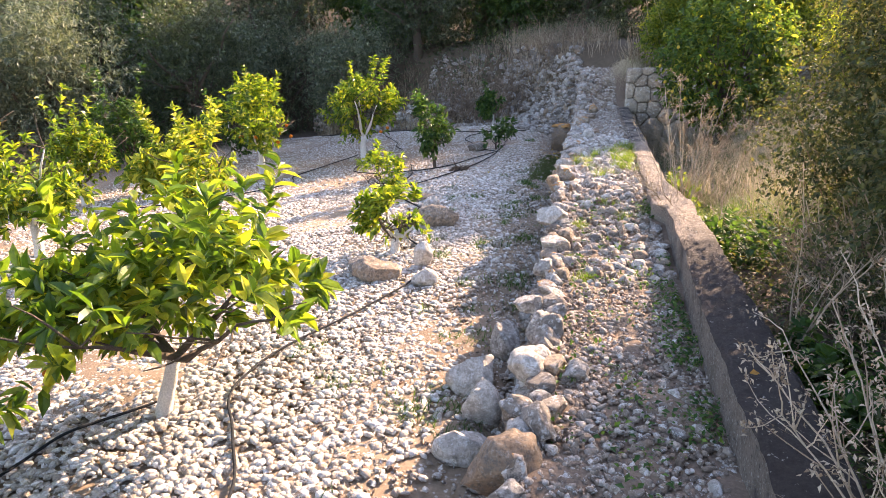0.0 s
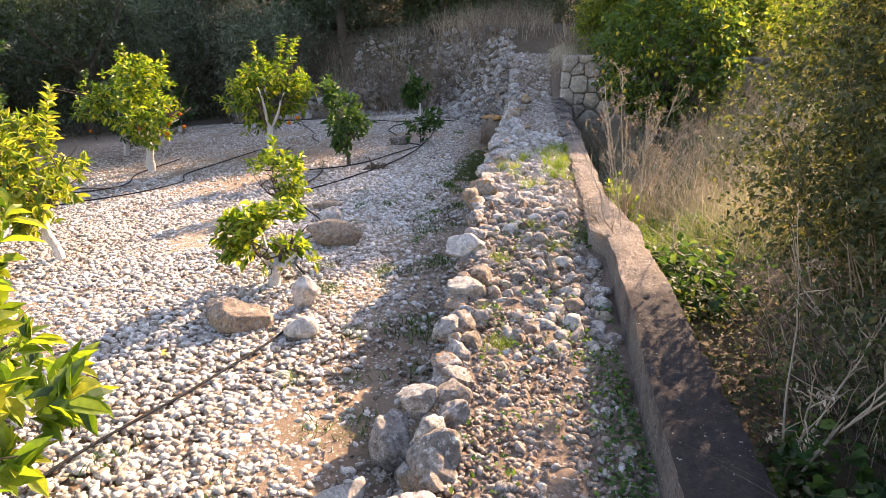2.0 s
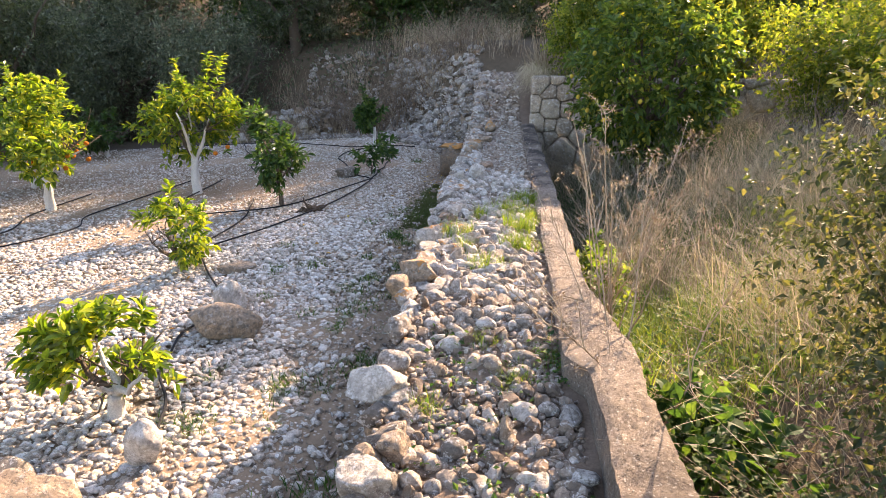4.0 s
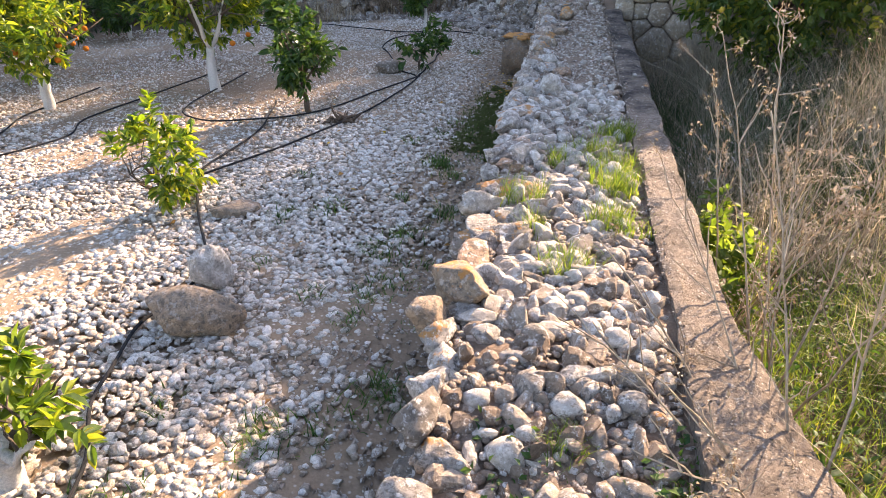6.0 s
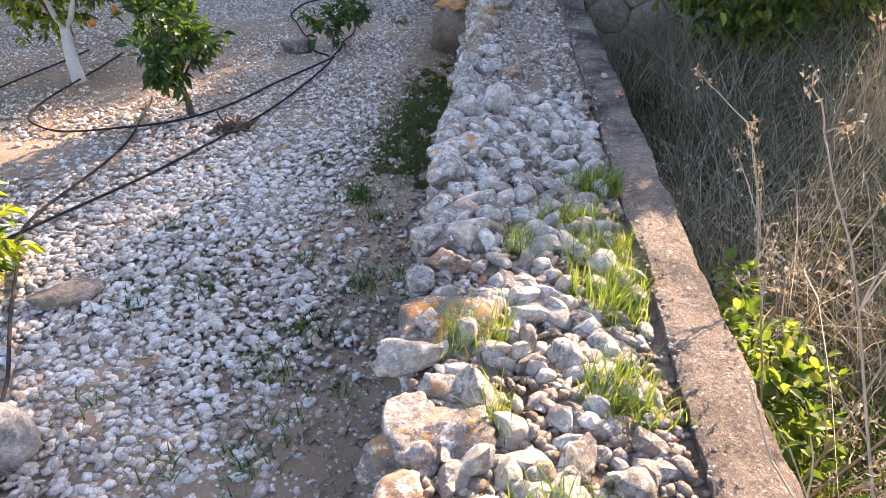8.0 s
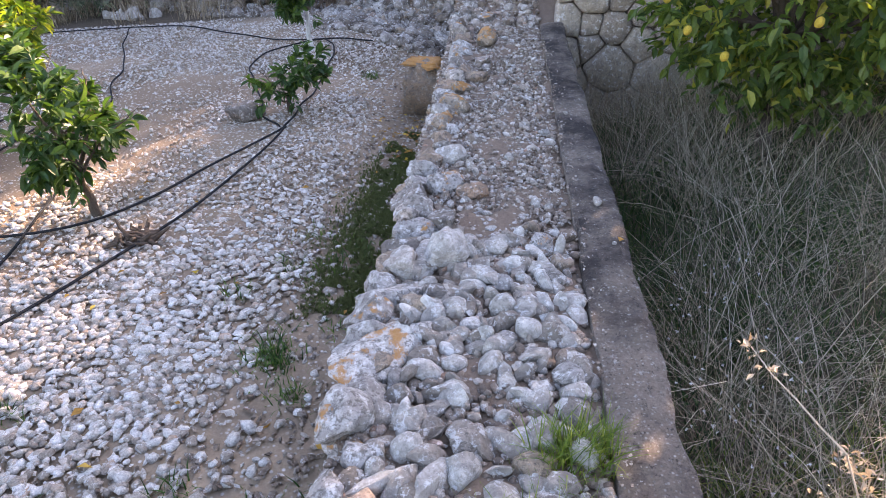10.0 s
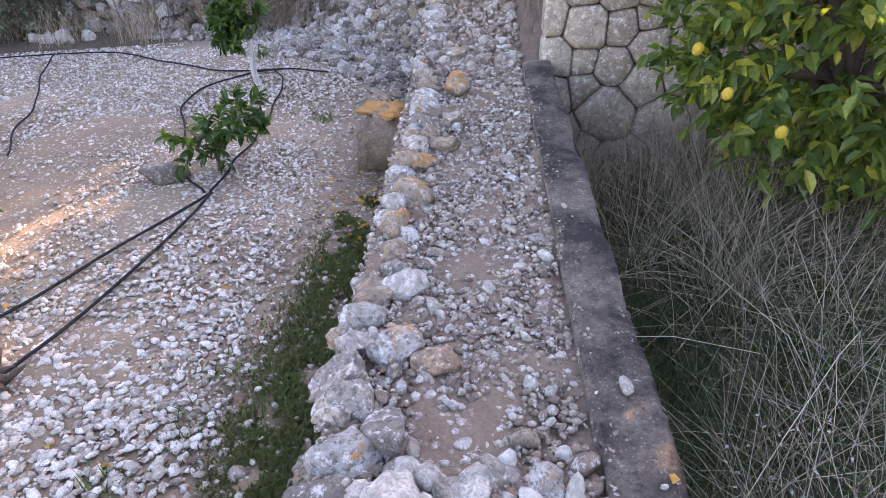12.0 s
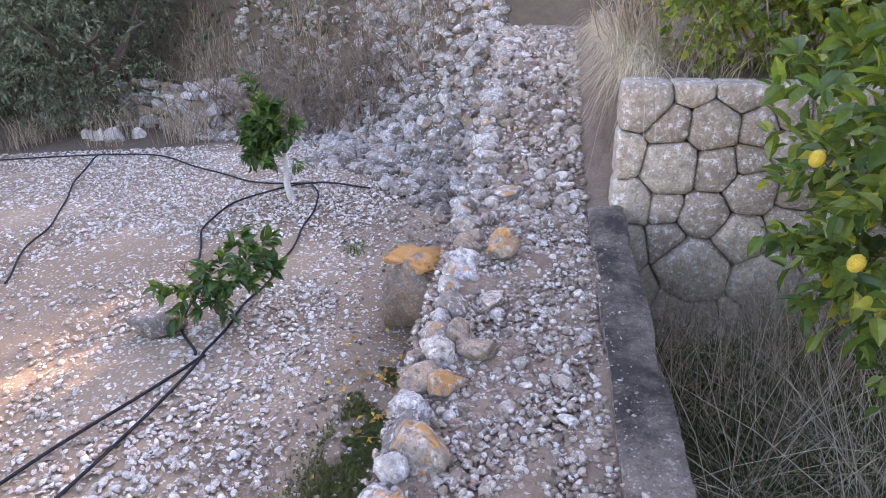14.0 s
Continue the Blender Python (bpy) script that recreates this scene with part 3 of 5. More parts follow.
# stones set along the top edge: x, y, size, kind
COPING = [
    (-0.83, 1.92, 0.12, 0), (-0.93, 2.05, 0.11, 0), (-0.78, 2.10, 0.085, 0), (-0.93, 2.50, 0.13, 2), (-0.68, 2.45, 0.10, 0),
    (-0.80, 2.50, 0.09, 3), (-0.83, 2.90, 0.12, 0), (-1.0, 3.3, 0.10, 0), (-0.93, 4.02, 0.12, 0), (-0.80, 3.85, 0.08, 3), (-0.90, 4.5, 0.13, 2),
    (-0.85, 4.75, 0.10, 0), (-0.98, 5.05, 0.14, 2), (-0.80, 4.68, 0.10, 3), (-0.92, 5.55, 0.11, 0), (-0.90, 6.22, 0.17, 4), (-0.98, 5.98, 0.11, 3), 
     (-0.72, 6.9, 0.09, 0), (-0.84, 7.55, 0.10, 0), (-0.78, 7.75, 0.12, 2), (-0.93, 7.72, 0.10, 0), (-0.88, 8.3, 0.13, 0),
     (-0.68, 9.22, 0.14, 2), (-0.84, 9.15, 0.11, 2), (-0.70, 9.52, 0.10, 0), (-0.82, 9.65, 0.10, 0), (-0.72, 9.92, 0.11, 1), (-0.58, 9.85, 0.085, 0),
    (-0.72, 10.28, 0.10, 2), (-0.80, 10.75, 0.10, 4), (-0.76, 11.05, 0.13, 4), (-0.74, 11.4, 0.10, 4), (-0.72, 11.75, 0.09, 3), (-0.62, 11.65, 0.10, 3), (-0.60, 12.05, 0.09, 0), (-0.58, 12.6, 0.14, 4), (-0.82, 12.9, 0.13, 0), (-0.6, 13.4, 0.10, 1), (-0.75, 13.9, 0.12, 0), (-0.78, 14.6, 0.13, 0), (-0.62, 15.1, 0.10, 1), (-0.8, 15.7, 0.14, 0),
]
KINDS = ("path_stone", "lichen_stone", "white_limestone", "brown_boulder", "ochre_rock")
for x, y, s, k in COPING:
    rock("stone", BIG[KINDS[k]], x, y, float(path_z(y)) + s * 0.32, s, terrace_wall, tilt=9)
for x, y, s, k, turn in ((-0.83, 6.74, 0.20, 1, 35), (-0.80, 7.22, 0.22, 1, 100), (-0.86, 8.62, 0.21, 1, 80), (-0.88, 8.95, 0.16, 0, 20), (-0.86, 7.95, 0.15, 0, 60)):
    rock("stone", WALLING[KINDS[k]], x, y, float(path_z(y)) - 0.01, s, terrace_wall, turn=turn, tilt=5, squash=(1, 0.95, 0.62))
dark = variants(SHAPES, PIER_STONE)
rock("stone", dark, -0.98, 1.68, float(path_z(1.68)) - 0.03, 0.20, terrace_wall, tilt=6, squash=(1.1, 0.9, 1.0), turn=20)
rock("stone", dark, -1.05, 1.05, float(path_z(1.05)) - 0.02, 0.18, terrace_wall, tilt=6)
y = -2.8
while y < 16.5:
    s = rng.uniform(0.07, 0.125)
    rock("stone", BIG[KINDS[int(rng.choice(4, p=(0.55, 0.3, 0.03, 0.12)))]], EDGE + rng.uniform(-0.03, 0.08) + 0.06 * float(smooth(9, 10.5, np.array(y))), y, float(path_z(y)) + s * 0.1, s, terrace_wall)
    y += s * 1.5

# cobbles on the path
cob_places = []
for lo, hi, count, smin, smax in ((1.0, 4.0, 25, 0.025, 0.045), (4.0, 6.0, 70, 0.04, 0.075), (5.6, 8.0, 75, 0.035, 0.07), (7.6, 9.4, 115, 0.045, 0.085), (9.4, 13.0, 15, 0.03, 0.05)):
    for _ in range(count):
        y = rng.uniform(lo, hi)
        x = rng.uniform(EDGE + 0.12, CURB_L - 0.05 + (0.08 if y < 5.0 else 0)) if lo != 9.4 else rng.uniform(-0.7, -0.15)
        s = rng.uniform(smin, smax)
        if all((x - a) ** 2 + (y - b) ** 2 > (0.72 * (s + c)) ** 2 for a, b, c in cob_places):
            cob_places.append((x, y, s))
            kind = ("path_stone", "white_limestone", "path_stone", "lichen_stone", "brown_boulder")[int(rng.choice(5, p=(0.52, 0.18, 0.15, 0.07, 0.08) if y < 6.2 else (0.25, 0.5, 0.1, 0.07, 0.08)))]
            rock("cobble", COB[kind], x, y, float(path_z(y)) + s * 0.25, s, path)
places, sizes = [], []
for lo, hi, count, smin, smax in ((0.0, 3.9, 420, 0.016, 0.032), (3.8, 6.2, 420, 0.014, 0.056), (6.0, 9.5, 620, 0.018, 0.064), (9.5, 13.0, 150, 0.018, 0.038), (13.0, 16.8, 260, 0.025, 0.07)):
    y = rng.uniform(lo, hi, count)
    x = EDGE + 0.05 + rng.uniform(0, 1, count) * (CURB_L - EDGE - 0.09 + 0.07 * (y < 5.0))
    s = rng.uniform(smin, smax, count)
    places.append(np.stack([x, y, path_z(y) + s * 0.15], -1))
    sizes.append(s)
at, s = np.concatenate(places), np.concatenate(sizes)
along = at[:, 1] + rng.normal(0, 0.25, len(at))
far = (along > 6.1) & (along < 9.7)
for chosen, material in ((~far, COBBLE_BED), (far, COBBLE_PALE)):
    cut = []
    for i, me in enumerate(SMALL):
        base = (np.array([q.co[:] for q in me.vertices]), np.array([q.vertices[:] for q in me.polygons]))
        cut.append(pebbles(at[chosen][i::len(SMALL)], s[chosen][i::len(SMALL)] * 1.15, base, 0.025, (0.75, 1.15), 0.9))
    tagged(bulk("cobble_bed", *joined(cut), material, path), kind="stuff")
places, sizes = [], []
for lo, hi, count, smin, smax in ((-2.8, 4.4, 12500, 0.008, 0.024), (4.2, 6.2, 2600, 0.010, 0.03), (6.0, 9.4, 3600, 0.010, 0.032), (9.2, 13.2, 9500, 0.006, 0.023), (13.0, 17.0, 2500, 0.012, 0.04)):
    y = rng.uniform(lo, hi, count)
    x = EDGE - 0.02 + rng.uniform(0, 1, count) * (CURB_L - EDGE + 0.01 + 0.07 * (y < 5.1))
    s = smin + (smax - smin) * rng.beta(1.3, 2.2, count)
    places.append(np.stack([x, y, path_z(y) + s * 0.25], -1))
    sizes.append(s)
y, s = rng.uniform(5.3, 12.8, 450), rng.uniform(0.004, 0.010, 450)
places.append(np.stack([CURB_L - 0.01 + np.abs(rng.normal(0, 0.045, 450)), y, curb_z(y) + s * 0.25], -1))
sizes.append(s)
at, s = np.concatenate(places), np.concatenate(sizes)
large = s > 0.0125
tagged(bulk("pebbles", *pebbles(at[large], s[large], BALL1, 0.12, (0.45, 0.8), 0.4), PEBBLE, smooth=True), "rounded grey and tan pebbles on the path", "pebbles", kind="stuff")
v, f = pebbles(at[~large], s[~large], CHIP, 0.2, (0.4, 0.85), 0.5)
tagged(bulk("pebbles", v, f, PEBBLE), "small grey and tan pebbles strewn over the path", "pebbles", kind="stuff")

# ---- orchard gravel ----
n = 175000
x = -0.95 - 9.5 * rng.beta(1.0, 1.9, n)
y = rng.uniform(-1.5, 17.5, n)
bare = np.exp(-(((x + 4.6) / 1.3) ** 2 + ((y - 9.9) / 0.8) ** 2)) * 0.85 + np.exp(-(((x + 4.3) / 1.2) ** 2 + ((y - 12.3) / 1.6) ** 2)) * 0.7 + np.exp(-((x + 1.28) / 0.40) ** 2) * 0.9 + 0.26 * smooth(9.8, 12, y) + 0.9 * np.exp(-((x + 1.25) / 0.3) ** 2 - ((y - 11.0) / 1.2) ** 2)
patch = np.array([noise.noise(Vector((a * 0.8, b * 0.8, 7))) for a, b in zip(x, y)])
keep = rng.uniform(0, 1, n) > np.clip(bare + 0.75 * np.clip(-patch - 0.05, 0, 1) + 0.04, 0, 0.97)
x, y = x[keep], y[keep]
s = 0.009 + (0.030 - 0.013 * smooth(9.5, 12.0, y)) * rng.beta(1.3, 2.2, len(x))
big = s > 0.0185
at = np.stack([x, y, ground_z(x, y) + s * 0.12 + 0.008], -1)
fine = bulk("gravel", *pebbles(at[~big], s[~big], CHIP, 0.2, (0.35, 0.8), 0.5), GRAVEL)
tagged(fine, "pale limestone chippings between larger gravel", "gravel", kind="stuff")
v, f = pebbles(at[big], s[big] * 1.05, BALL1, 0.13, (0.32, 0.58), 0.28)
tagged(bulk("gravel", v, f, GRAVEL, smooth=True), "pale angular limestone gravel covering the orchard floor", "gravel", kind="stuff")


n = 7000
x, y = -0.93 - 1.3 * rng.beta(1, 1.6, n), rng.uniform(0.5, 15, n)
s = rng.uniform(0.007, 0.024, n)
v, f = pebbles(np.stack([x, y, ground_z(x, y) + s * 0.3 + 0.006], -1), s, CHIP, 0.2, (0.4, 0.85), 0.5)
tagged(bulk("stone_chips", v, f, PEBBLE), "brown stone chips on bare soil by the wall", "gravel", kind="stuff")


def gz(x, y):
    return float(ground_z(x, y))


def boulder(label, x, y, sx, sy, sz, seed, material, turn=0, sink=0.25):
    me = boulder_mesh("boulder", seed, sx * 1.12, sy * 1.12, sz * 1.12, base=BALL4, facets=6)
    me.materials.append(material)
    ob = new("boulder", me)
    ob.matrix_basis = pose(x, y, gz(x, y) + sz * (1.1 - 2 * sink), 0, 0, turn)
    return tagged(ob, label, "boulder", "boulders in the orchard")


boulder("rounded tan boulder lying on orchard gravel", -2.47, 4.72, 0.20, 0.13, 0.12, 3, STONE_BROWN, 8)
boulder("grey boulder behind a tan boulder on gravel", -2.70, 4.85, 0.12, 0.12, 0.11, 4, STONE, 30)
boulder("upright pale squarish boulder on gravel", -2.14, 5.12, 0.10, 0.08, 0.14, 5, STONE_WHITE, 20)
boulder("pale rounded boulder on orchard gravel", -2.02, 4.65, 0.12, 0.09, 0.09, 6, STONE_WHITE, -10)
boulder("brown wedge-shaped boulder beside an irrigation hose", -2.37, 6.66, 0.24, 0.13, 0.14, 8, STONE_BROWN, 6)
boulder("whitish upright stone block beside the hose", -2.50, 7.08, 0.11, 0.10, 0.15, 9, STONE_WHITE, 4)
boulder("dark grey boulder at a young tree's foot", -2.88, 12.80, 0.17, 0.12, 0.12, 10, STONE, 12)
boulder("white boulder lying at the foot of the terrace wall", -1.30, 2.95, 0.15, 0.12, 0.14, 11, STONE_WHITE, 40)
boulder("narrow white boulder leaning at the wall foot", -1.20, 2.62, 0.10, 0.12, 0.14, 12, STONE_WHITE, 80)
boulder("white and dark boulder at the wall foot", -1.22, 2.25, 0.15, 0.10, 0.10, 13, STONE_WHITE, 10)
boulder("upright grey boulder leaning on the terrace wall", -1.15, 3.45, 0.10, 0.10, 0.16, 14, STONE, 10)
boulder("large dark mossy boulder at the wall foot", -1.12, 1.0, 0.26, 0.2, 0.22, 15, STONE_LICHEN, 30)

# flat slab and stump
me = boulder_mesh("stone_slab", 31, 0.17, 0.11, 0.05, 0.3, BALL4, 4, 0.5)
me.materials.append(STONE_BROWN)
slab = new("stone_slab", me)
slab.matrix_basis = pose(-2.86, 8.12, gz(-2.86, 8.12) + 0.05, 4, -3, 12)
tagged(slab, "flat tan stone slab lying on gravel", "slab")


def stump():
    st = thing("tree_stump", -2.78, 10.45, gz(-2.78, 10.45), "short dark rotten stump beside a hose", "stump")
    r = np.random.default_rng(91)
    pts = []
    for k in range(26):
        way = r.normal(size=3) * np.array((1, 1, 0.35))
        foot = r.normal(0, 0.06, 3) * np.array((1, 1, 0)) + np.array((0, 0, 0.02))
        tip = foot + way / np.linalg.norm(way) * r.uniform(0.07, 0.17) + np.array((0, 0, 0.05))
        pts.append(tube(np.linspace(foot, tip, 4) + r.normal(0, 0.008, (4, 3)), np.linspace(r.uniform(0.012, 0.032), 0.006, 4), 6))
    v, f = joined(pts)
    bulk("wood", v, f, TIMBER, st)


stump()

# pier against the wall
pier = thing("stone_pier", -1.15, 13.15, gz(-1.15, 13.15) - 0.05, "short brown masonry pier with orange lichen on its cap", "pier")
me = boulder_mesh("body", 21, 0.22, 0.19, 0.33, 0.6, BALL4, 3, 0.42)
me.materials.append(PIER_STONE)
ob = new("body", me)
ob.parent, ob.matrix_basis = pier, pose(0, 0, 0.2)
me = boulder_mesh("cap", 22, 0.22, 0.18, 0.045, 0.9, BALL4, 3)
me.materials.append(LICHEN_CRUST)
ob = new("cap", me)
ob.parent, ob.matrix_basis = pier, pose(0, 0, 0.57)
tagged(ob, "cap crusted with orange lichen")


# ---- high retaining wall at the end of the kerb ----
back_wall = thing("wall_back", 0.06, 13.32, -1.0, "high retaining wall of large fitted grey limestone blocks", "wall", kind="structure")
core = bmesh.new()
bmesh.ops.create_cube(core, size=1.0, matrix=Matrix.Translation((2.1, 0.68, 0.90)) @ Matrix.Diagonal((4.1, 1.0, 1.76, 1)))
part("core", core, PATH_SOIL, back_wall)
core = bmesh.new()
bmesh.ops.create_cube(core, size=1.0, matrix=Matrix.Translation((0.2, 2.2, 0.90)) @ Matrix.Diagonal((0.3, 4.3, 1.72, 1)))
part("core", core, PATH_SOIL, back_wall)


def clipped(poly, px, pz, nx, nz):
    """The part of a polygon on the side of the line through (px, pz) that (nx, nz) points away from."""
    out = []
    for i in range(len(poly)):
        a, b = poly[i - 1], poly[i]
        da, db = (a[0] - px) * nx + (a[1] - pz) * nz, (b[0] - px) * nx + (b[1] - pz) * nz
        if da * db < 0:
            k = da / (da - db)
            out.append((a[0] + k * (b[0] - a[0]), a[1] + k * (b[1] - a[1])))
        if db <= 0:
            out.append(b)
    return out


def fitted_stones(width, height, r):
    """Outlines of rounded stones fitted tightly together over a wall face."""
    sites = []
    for _ in range(6000):
        p, q = (r.uniform(0, width), r.uniform(0, height)), r.uniform(0.13, 0.27)
        if all((p[0] - a[0]) ** 2 + (p[1] - a[1]) ** 2 > (0.5 * (q + c)) ** 2 * 1.5 for a, c in sites):
            sites.append((p, q))
    outlines = []
    for i, (p, q) in enumerate(sites):
        poly = [(-0.02, 0), (width, 0), (width, height), (-0.02, height)]
        for j, (o, c) in enumerate(sites):
            dx, dz = o[0] - p[0], o[1] - p[1]
            d = math.hypot(dx, dz)
            if i != j and d < 1.0 and poly:
                k = 0.5 + 0.5 * (q * q - c * c) / (d * d) * 0.9
                poly = clipped(poly, p[0] + dx * k, p[1] + dz * k, dx / d, dz / d)
        if len(poly) > 2:
            outlines.append(np.array(poly))
    return outlines


def fitted_stone(outline, seed, parent):
    for _ in range(3):
        nxt = np.roll(outline, -1, 0)
        outline = np.stack([outline * 0.89 + nxt * 0.11, outline * 0.11 + nxt * 0.89], 1).reshape(-1, 2)
    mid = outline.mean(0)
    size = np.linalg.norm(outline - mid, axis=1).mean()
    rim = mid + (outline - mid) * (1 - 0.001 / size)
    bulge = size * 0.24
    verts = []
    for shrink, deep in ((1.0, 0.16), (1.0, 0.03), (0.96, -0.35 * bulge), (0.85, -0.72 * bulge), (0.6, -0.9 * bulge), (0.3, -0.97 * bulge)):
        for p in mid + (rim - mid) * shrink:
            lump = noise.noise(Vector((p[0] * 5, p[1] * 5, seed))) * 0.022 + noise.noise(Vector((p[0] * 17, p[1] * 17, seed))) * 0.009
            verts.append((p[0], deep + (lump if deep < 0.1 else 0), p[1]))
    verts.append((mid[0], -bulge, mid[1]))
    n = len(outline)
    faces = [(k * n + i, k * n + (i + 1) % n, (k + 1) * n + (i + 1) % n, (k + 1) * n + i) for k in range(5) for i in range(n)]
    faces += [(5 * n + i, 5 * n + (i + 1) % n, 6 * n) for i in range(n)]
    me = bpy.data.meshes.new("stone")
    me.from_pydata(verts, [], faces)
    me.polygons.foreach_set("use_smooth", np.ones(len(me.polygons), bool))
    me.materials.append(WALL_STONE)
    ob = new("stone", me)
    ob.parent = parent


wall_r = np.random.default_rng(77)
for i, outline in enumerate(fitted_stones(4.1, 1.86, wall_r)):
    fitted_stone(outline, i * 1.7, back_wall)

# ---- rubble bank and far dry stone wall ----
pl, sz = [], []
for _ in range(1900):
    x = rng.uniform(-3.2, -0.85) if rng.uniform() < 0.7 else rng.uniform(-5.6, -3.2)
    foot = 17.0 - 1.3 * float(smooth(-2.6, -1.0, np.array(x))) if x > -3 else 18.0 + 0.35 * (-x - 3)
    y = foot + rng.uniform(-0.9, 2.0)
    s = 0.03 + 0.10 * rng.beta(1.4, 2.4)
    pl.append((x, y, gz(x, y) + s * 0.3))
    sz.append(s)
v, f = pebbles(np.array(pl), np.array(sz), BALL1, 0.14, (0.5, 0.9))
slump = thing("wall_collapsed", -1.7, 16.6, -0.4, "collapsed dry stone bank of rounded grey limestone", "wall", kind="structure")
for _ in range(210):
    x = rng.uniform(-3.0, -0.82)
    foot = 17.0 - 1.3 * float(smooth(-2.6, -1.0, np.array(x)))
    y = foot + rng.uniform(-0.5, 2.3)
    s = rng.uniform(0.06, 0.10) + 0.09 * rng.beta(1, 3)
    rock("stone", BIG[("path_stone", "lichen_stone", "white_limestone", "brown_boulder")[int(rng.choice(4, p=(0.62, 0.1, 0.13, 0.15)))]], x, y, gz(x, y) + s * 0.25, s, slump, tilt=14)
tagged(bulk("rubble", v, f, RUBBLE), "fallen grey limestone rubble heaped on the bank", "rubble", kind="stuff")
far_wall = thing("wall_far", -7.0, 18.6, -1.2, "low dry stone wall of small tan stones", "wall", kind="structure")
for course in range(6):
    x = -9.5
    while x < -4.6:
        s = rng.uniform(0.08, 0.15)
        y = 17.9 + 0.35 * (-x - 3) + 0.05 * course
        z = gz(x, y - 0.25) - 0.02 + 0.13 * course + rng.normal(0, 0.04)
        rock("stone", WALLING[("path_stone", "brown_boulder", "white_limestone")[int(rng.choice(3, p=(0.6, 0.25, 0.15)))]], x, y, z, s, far_wall, tilt=8, turn=rng.uniform(-20, 20), squash=(1.15, 1, 1.1))
        x += s * 1.9
for x, y, s in ((-7.1, 18.35, 0.14), (-6.75, 18.2, 0.16), (-6.5, 18.4, 0.12), (-7.4, 18.5, 0.12)):
    boulder("pale fallen stone at the foot of a wall", x, y, s, s * 0.8, s * 0.8, int(x * -10), STONE_WHITE)

# ---- fallen leaves ----
n = 140
x, y = np.concatenate([rng.normal(-1.25, 0.18, 90), rng.uniform(-3.5, -1.1, 50)]), np.concatenate([rng.normal(12.6, 0.35, 90), rng.uniform(4, 14, 50)])
x = np.minimum(x, -1.05)
v, f = leaves(np.stack([x, y, ground_z(x, y) + 0.035], -1), np.column_stack([rng.normal(size=(n, 2)), rng.uniform(-0.1, 0.2, n)]), rng.uniform(0.03, 0.07, n), 0.55)
tagged(bulk("fallen_leaves", v, f, DEAD_LEAF), "orange and brown fallen leaves by the pier", "leaves", kind="stuff")
v, f = leaves(np.array([(0.03, 2.12, float(curb_z(2.12)) + 0.018)]), np.array([(1.0, 0.3, 0.02)]), np.array([0.05]), 0.6)
tagged(bulk("fallen_leaf", v, f, DEAD_LEAF), "single yellow leaf lying on the kerb", "leaf")
v, f = leaves(np.array([(0.07, 9.35, float(curb_z(9.35)) + 0.018)]), np.array([(0.4, 1.0, 0.02)]), np.array([0.045]), 0.7)
tagged(bulk("fallen_leaf", v, f, DEAD_LEAF), "single yellow leaf lying on the kerb", "leaf")

# ---- moss at the wall foot ----
n = 46000
y = rng.uniform(9.6, 12.6, n)
x = -1.24 + rng.normal(0, 0.15, n) * (1.2 - 0.35 * (y - 9.6) / 1.5)
ok = np.array([noise.noise(Vector((a * 7, b * 4, 1))) + 0.35 * noise.noise(Vector((a * 22, b * 19, 4))) for a, b in zip(x, y)]) > -0.42 + 0.32 * np.abs(y - 11.0) ** 2
ok &= x < -1.02
x, y = x[ok], y[ok]
n = len(x)
tuft = blades(np.stack([x, y, ground_z(x, y) + 0.01], -1), rng.uniform(0.01, 0.03, n), rng.uniform(0.3, 1, n), 0.014, 0.5, 2)
tagged(bulk("moss", *tuft, MOSS), "dark green moss along the wall foot", "moss", kind="stuff")

# ---- trees ----
def wander(a, b, n, amount, r):
    t = np.linspace(0, 1, n)[:, None]
    p = np.asarray(a)[None] * (1 - t) + np.asarray(b)[None] * t
    w = np.cumsum(r.normal(0, amount, (n, 3)), 0)
    w -= w[0] + (w[-1] - w[0]) * t
    return p + w


def shoots(tips, ways, count, length, leaf, r):
    """Leafy shoots: each carries leaves set round it, largest in the middle."""
    n = len(tips)
    t = r.uniform(0.05, 1.0, (n, count))
    base = tips[:, None] + ways[:, None] * (t * length)[..., None]
    a = r.uniform(0, 6.283, (n, count))
    ref = np.cross(ways, r.normal(size=(n, 3)))
    ref /= np.linalg.norm(ref, axis=1)[:, None] + 1e-9
    ref2 = np.cross(ways, ref)
    out = np.cos(a)[..., None] * ref[:, None] + np.sin(a)[..., None] * ref2[:, None]
    d = out * r.uniform(0.6, 1.1, (n, count, 1)) + ways[:, None] * r.uniform(0.25, 1.0, (n, count, 1)) + np.array([0, 0, -0.12])
    ln = leaf * r.uniform(0.65, 1.25, (n, count)) * (1.15 - 0.45 * np.abs(t - 0.5))
    return base.reshape(-1, 3), d.reshape(-1, 3), ln.ravel()


